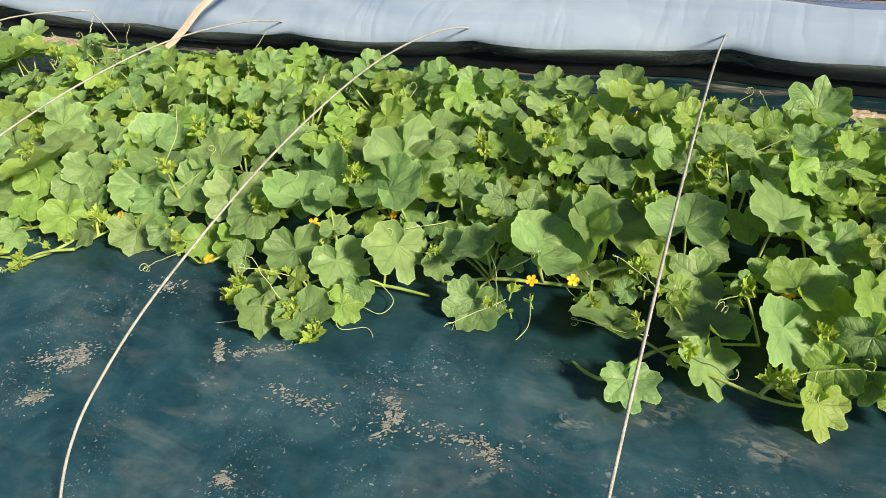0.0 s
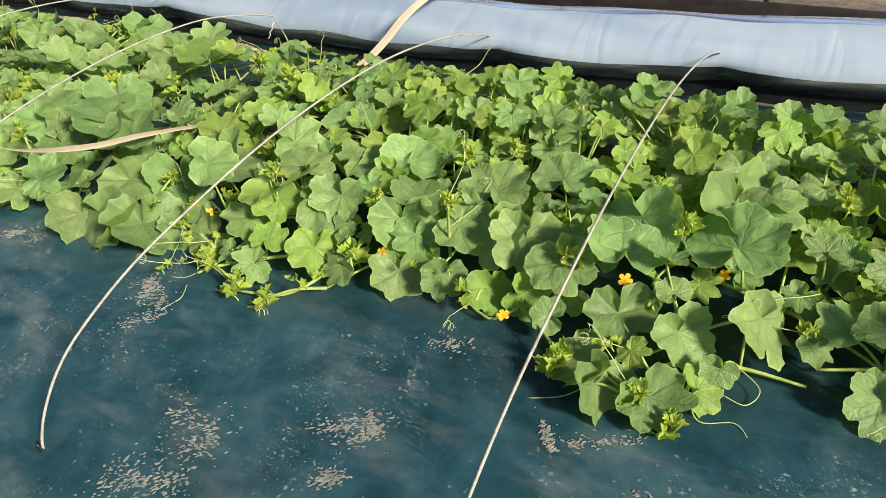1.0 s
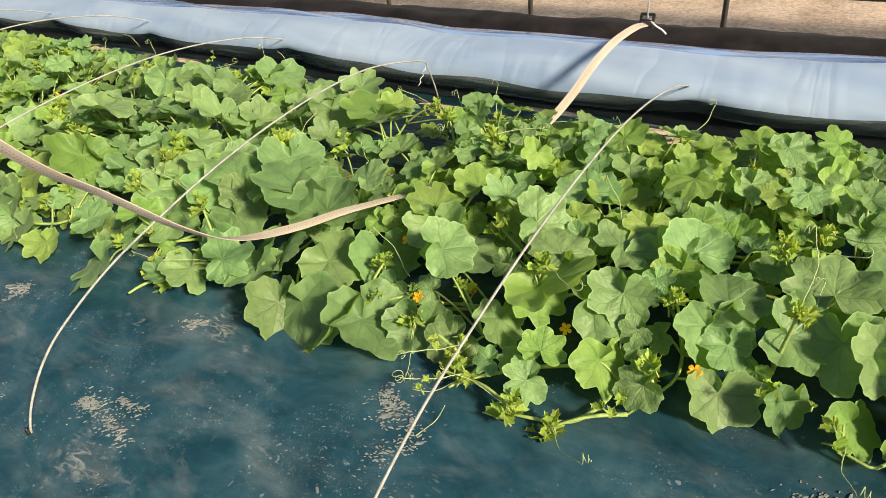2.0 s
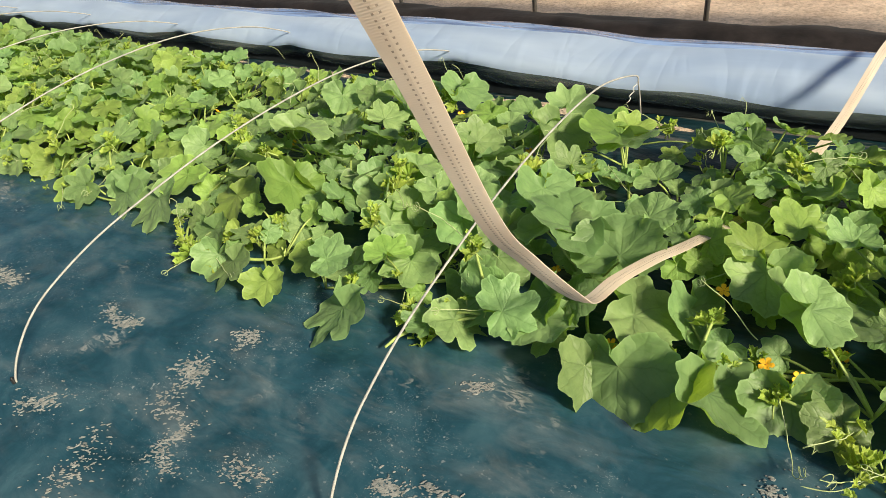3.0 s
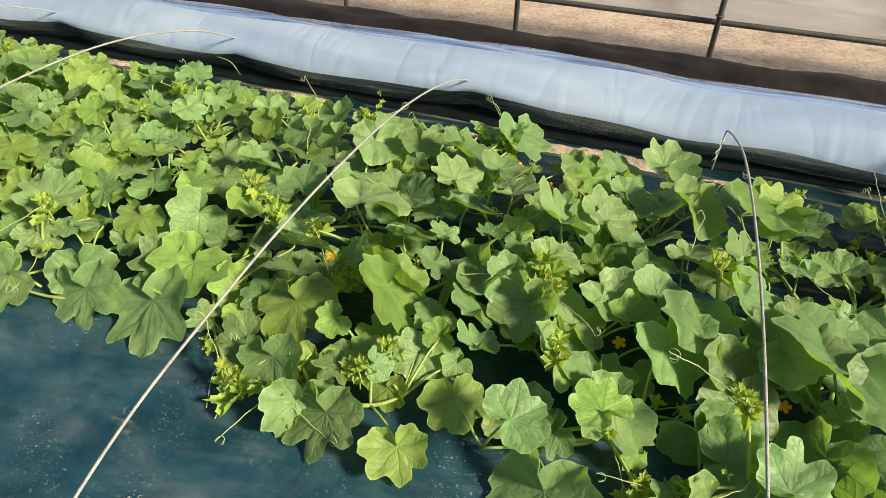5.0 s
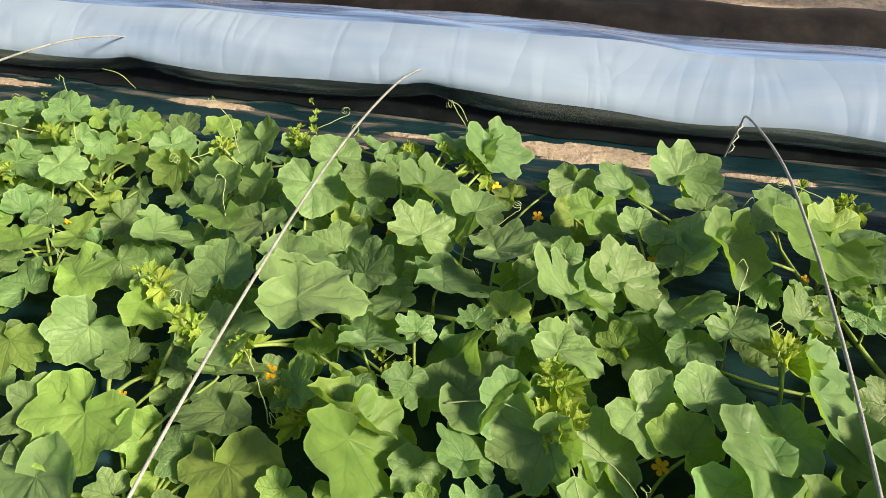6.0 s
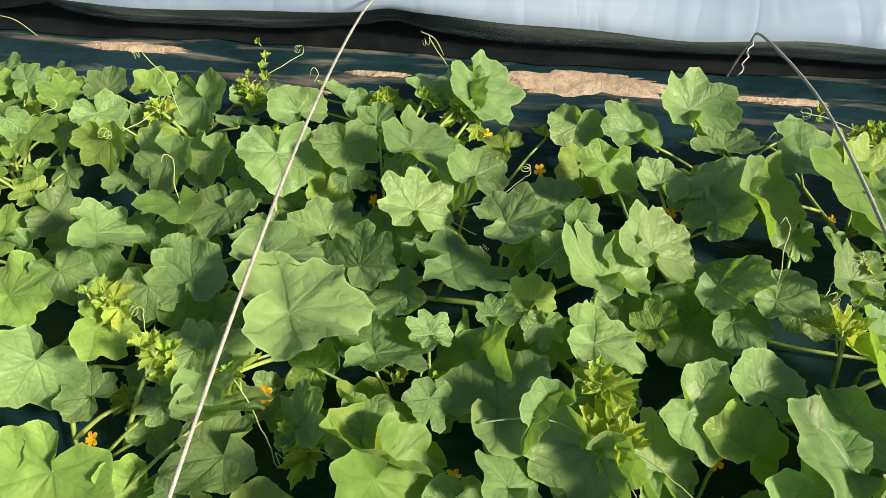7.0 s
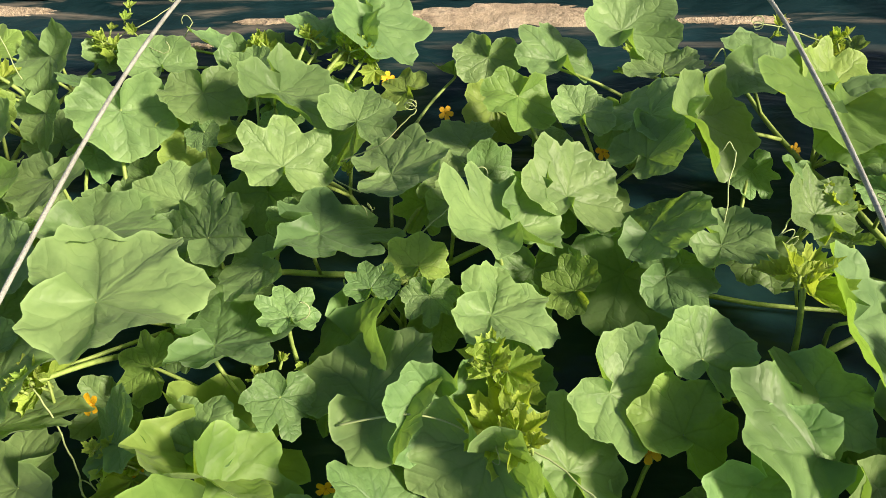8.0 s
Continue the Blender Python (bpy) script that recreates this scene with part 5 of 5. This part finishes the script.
def melon_plant(index, root_x):
    root = Vector((root_x + rng.uniform(-0.05, 0.05), 0.93 + rng.uniform(-0.04, 0.04), 0))
    base = mulch_height(root.x, root.y)
    ob = thing("melon_plant", "green trailing melon plant with broad lobed leaves on dark mulch film", "melon plant", (root.x, root.y, base), "melon plants in the row")
    here = ob.location
    verts, faces, nodes_ = [], [], []
    # runners that creep from the root to the bed's edges
    for k in range(7):
        az = k * 2 * math.pi / 7 + rng.uniform(-0.35, 0.35)
        p, d, line = Vector((root.x, root.y, base + 0.03)), Vector((math.cos(az), math.sin(az), 0)), []
        for s in range(rng.randint(9, 13)):
            line.append(p.copy())
            az += rng.gauss(0, 0.22)
            d = Vector((math.cos(az), math.sin(az) * 0.95, 0))
            q = p + d * 0.06
            q.y = min(max(q.y, front_edge(q.x) - 0.02), back_edge(q.x) + 0.02)
            p = Vector((q.x, q.y, mulch_height(q.x, q.y) + 0.02 + 0.015 * abs(wave(q.x, q.y, k, 9))))
        smooth = spline([v - here for v in line], 3)
        tube(verts, faces, smooth, 0.0042, 6, lambda t: 1.1 - 0.55 * t)
        nodes_ += line
        # growing tip
        tip, way = line[-1], (line[-1] - line[-2]).normalized()
        for j in range(rng.randint(3, 5)):
            off = way * (0.018 * j) + Vector((rng.gauss(0, 0.012), rng.gauss(0, 0.012), 0.012 + 0.012 * j + rng.uniform(0, 0.015)))
            c = tip + off
            put = (c.x, c.y, c.z, rng.uniform(0.014, 0.026) * (1 - 0.1 * j), math.degrees(math.atan2(way.y, way.x)) + rng.gauss(0, 60), rng.gauss(-5, 28), rng.gauss(0, 25))
            blades[index].append((put, True))
        if rng.random() < 0.75:
            t = part("tendril", CURLS[rng.randrange(5)], ob, "", Matrix.Translation(tip + Vector((0, 0, 0.02)) - here) @ pose(0, 0, 0, 0, rng.uniform(-25, 10), math.degrees(az) + rng.gauss(0, 40)))
    # growing tips that stand out
    for x, y, z, size in SHOOT_TIPS:
        if own(x) != index:
            continue
        y = min(max(y, front_edge(x) - 0.02), back_edge(x) - 0.05)
        z = min(z, 0.19 if y < 1.2 else 0.12)
        top, az = Vector((x, y, z)), rng.uniform(0, 2 * math.pi)
        foot = min(nodes_, key=lambda v: (v.x - x) ** 2 + (v.y - y) ** 2)
        if (foot - top).length > 0.16:
            foot = top + (foot - top).normalized() * 0.14
            foot.z = mulch_height(foot.x, foot.y) + 0.015
        tube(verts, faces, spline([foot - here, foot.lerp(top, 0.5) + Vector((0, 0, 0.01)) - here, top - here], 4), 0.0036, 6, lambda t: 1.1 - 0.4 * t)
        lean = Vector((math.cos(az), math.sin(az), 0)) * size * 0.5
        for j in range(7):
            w = az + j * 2.4
            up = 0.55 - 0.22 * j + rng.uniform(-0.1, 0.1)
            c = top + lean * up + Vector((math.cos(w) * 0.22, math.sin(w) * 0.22, up)) * size
            blades[index].append(((c.x, c.y, c.z, size * (0.5 + 0.11 * j) * rng.uniform(0.8, 1.2), math.degrees(w) + rng.gauss(0, 15), -48 + 8 * j + rng.gauss(0, 12), rng.gauss(0, 20)), True))
        if rng.random() < 0.6:
            part("tendril", CURLS[rng.randrange(5)], ob, "", Matrix.Translation(top - here) @ pose(0, 0, 0, 0, rng.uniform(-20, 20), rng.uniform(0, 360)))
    # runners along the front edge
    lines = [r for r in RUNNERS if own(r[0][0]) == index]
    if not -1.5 < root_x < 2:
        lines = [[(root_x + PITCH * (0.55 - k / 7 * 1.1), front_edge(root_x + PITCH * (0.55 - k / 7 * 1.1)) + 0.03 + 0.04 * wave(root_x, k, 2, 0.7), 0.03) for k in range(8)]]
    for line in lines:
        line = [Vector((x, y, max(z, mulch_height(x, y) + 0.012 + 0.006 * (k % 2)))) for k, (x, y, z) in enumerate(line)]
        tube(verts, faces, spline([v - here for v in line], 5), 0.0036, 7, lambda t: 0.7 + 0.4 * math.sin(math.pi * t))
        nodes_ += line
    for line in THREADS:
        if own(line[0][0]) == index:
            thread, rim = [], []
            tube(thread, rim, [v - here for v in spline(line, 6)], 0.0011, 5, lambda t: 1.1 - 0.5 * t)
            part("tendril", mesh_from("tendril", thread, rim, TENDRIL), ob)
    for row, young in blades[index]:
        x, y, z, size, az, dip, roll = row[:7]
        m = blade_pose(*row)
        m.translation -= here
        # yellow-green at the back right corner paints in sun shining through the leaves
        fresh_backlit = not young and rng.random() < (0.95 if x > -0.78 and near_end(x, y) and y > 1.12 else 0.16 if near_end(x, y) else 0.34 if len(row) > 7 else 0.5) * (1.0 if size < 0.062 else 0.35)
        me = SHOOTS[rng.randrange(len(SHOOTS))] if young else FRESH_BACKLIT_BLADES[row[7] % 6 if len(row) > 7 else rng.randrange(6)] if fresh_backlit else BLADES[row[7]] if len(row) > 7 else (BLADES if size > 0.036 and -2.5 < x < 2.1 else SMALL_BLADES)[rng.randrange(len(BLADES))]
        part("young_leaf" if young else "leaf", me, ob, "small yellow-green crinkled young leaf" if young else "light yellow-green leaf of new growth, some painted as backlit" if fresh_backlit else "", m)
        if young:
            top = Vector((x, y, z))
            tail = m.to_3x3() @ Vector((0, -0.3, -0.7))
            tube(verts, faces, [top + tail - here, top - here], 0.0016, 5)
            continue
        foot = min(nodes_, key=lambda v: (v.x - x) ** 2 + (v.y - y) ** 2 + (0 if (v.x - x) ** 2 + (v.y - y) ** 2 > 0.0006 else 0.002))
        top = Vector((x, y, z))
        if (foot - top).length > 0.2:
            foot = top + (foot - top).normalized() * 0.17
            foot.z = mulch_height(foot.x, foot.y) + 0.012
        tail = m.to_3x3() @ Vector((0, -0.25, -0.55))
        bend = foot.lerp(top, 0.6) + Vector((0, 0, 0.012))
        tube(verts, faces, spline([foot - here, bend - here + tail * 0.25, top + tail * 0.25 - here, top - here], 3), 0.0024, 5, lambda t: 1.15 - 0.4 * t)
    part("vine", mesh_from("vine", verts, faces, STEM), ob, "creeping stems with leaf stalks")
    for x, y, z in FLOWERS:
        if own(x) == index:
            y = min(max(y, front_edge(x) + 0.03), back_edge(x) - 0.05)
            s = rng.uniform(0.011, 0.0142)
            part("flower", FLOWER, ob, "small five-petalled yellow flower", Matrix.Translation(Vector((x, y, z)) - here)
                 @ pose(0, 0, 0, rng.uniform(20, 60), rng.uniform(-20, 20), rng.uniform(-40, 40)) @ Matrix.Diagonal((s, s, s, 1)))
    for _ in range(1 if -2 < root_x < 2 else 5):
        v = nodes_[rng.randrange(len(nodes_))]
        s = rng.uniform(0.010, 0.014)
        part("flower", FLOWER, ob, "small five-petalled yellow flower", Matrix.Translation(v + Vector((rng.gauss(0, 0.02), rng.gauss(0, 0.02), rng.uniform(0.01, 0.05))) - here)
             @ pose(0, 0, 0, rng.uniform(-10, 60), rng.uniform(-30, 30), rng.uniform(0, 360)) @ Matrix.Diagonal((s, s, s, 1)))
    for _ in range(4):
        v = nodes_[rng.randrange(len(nodes_))]
        part("tendril", CURLS[rng.randrange(5)], ob, "", Matrix.Translation(v + Vector((0, 0, 0.07)) - here) @ pose(0, 0, 0, 0, rng.uniform(-20, 15), rng.uniform(0, 360)))


for i, x in enumerate(ROOTS):
    melon_plant(i, x)
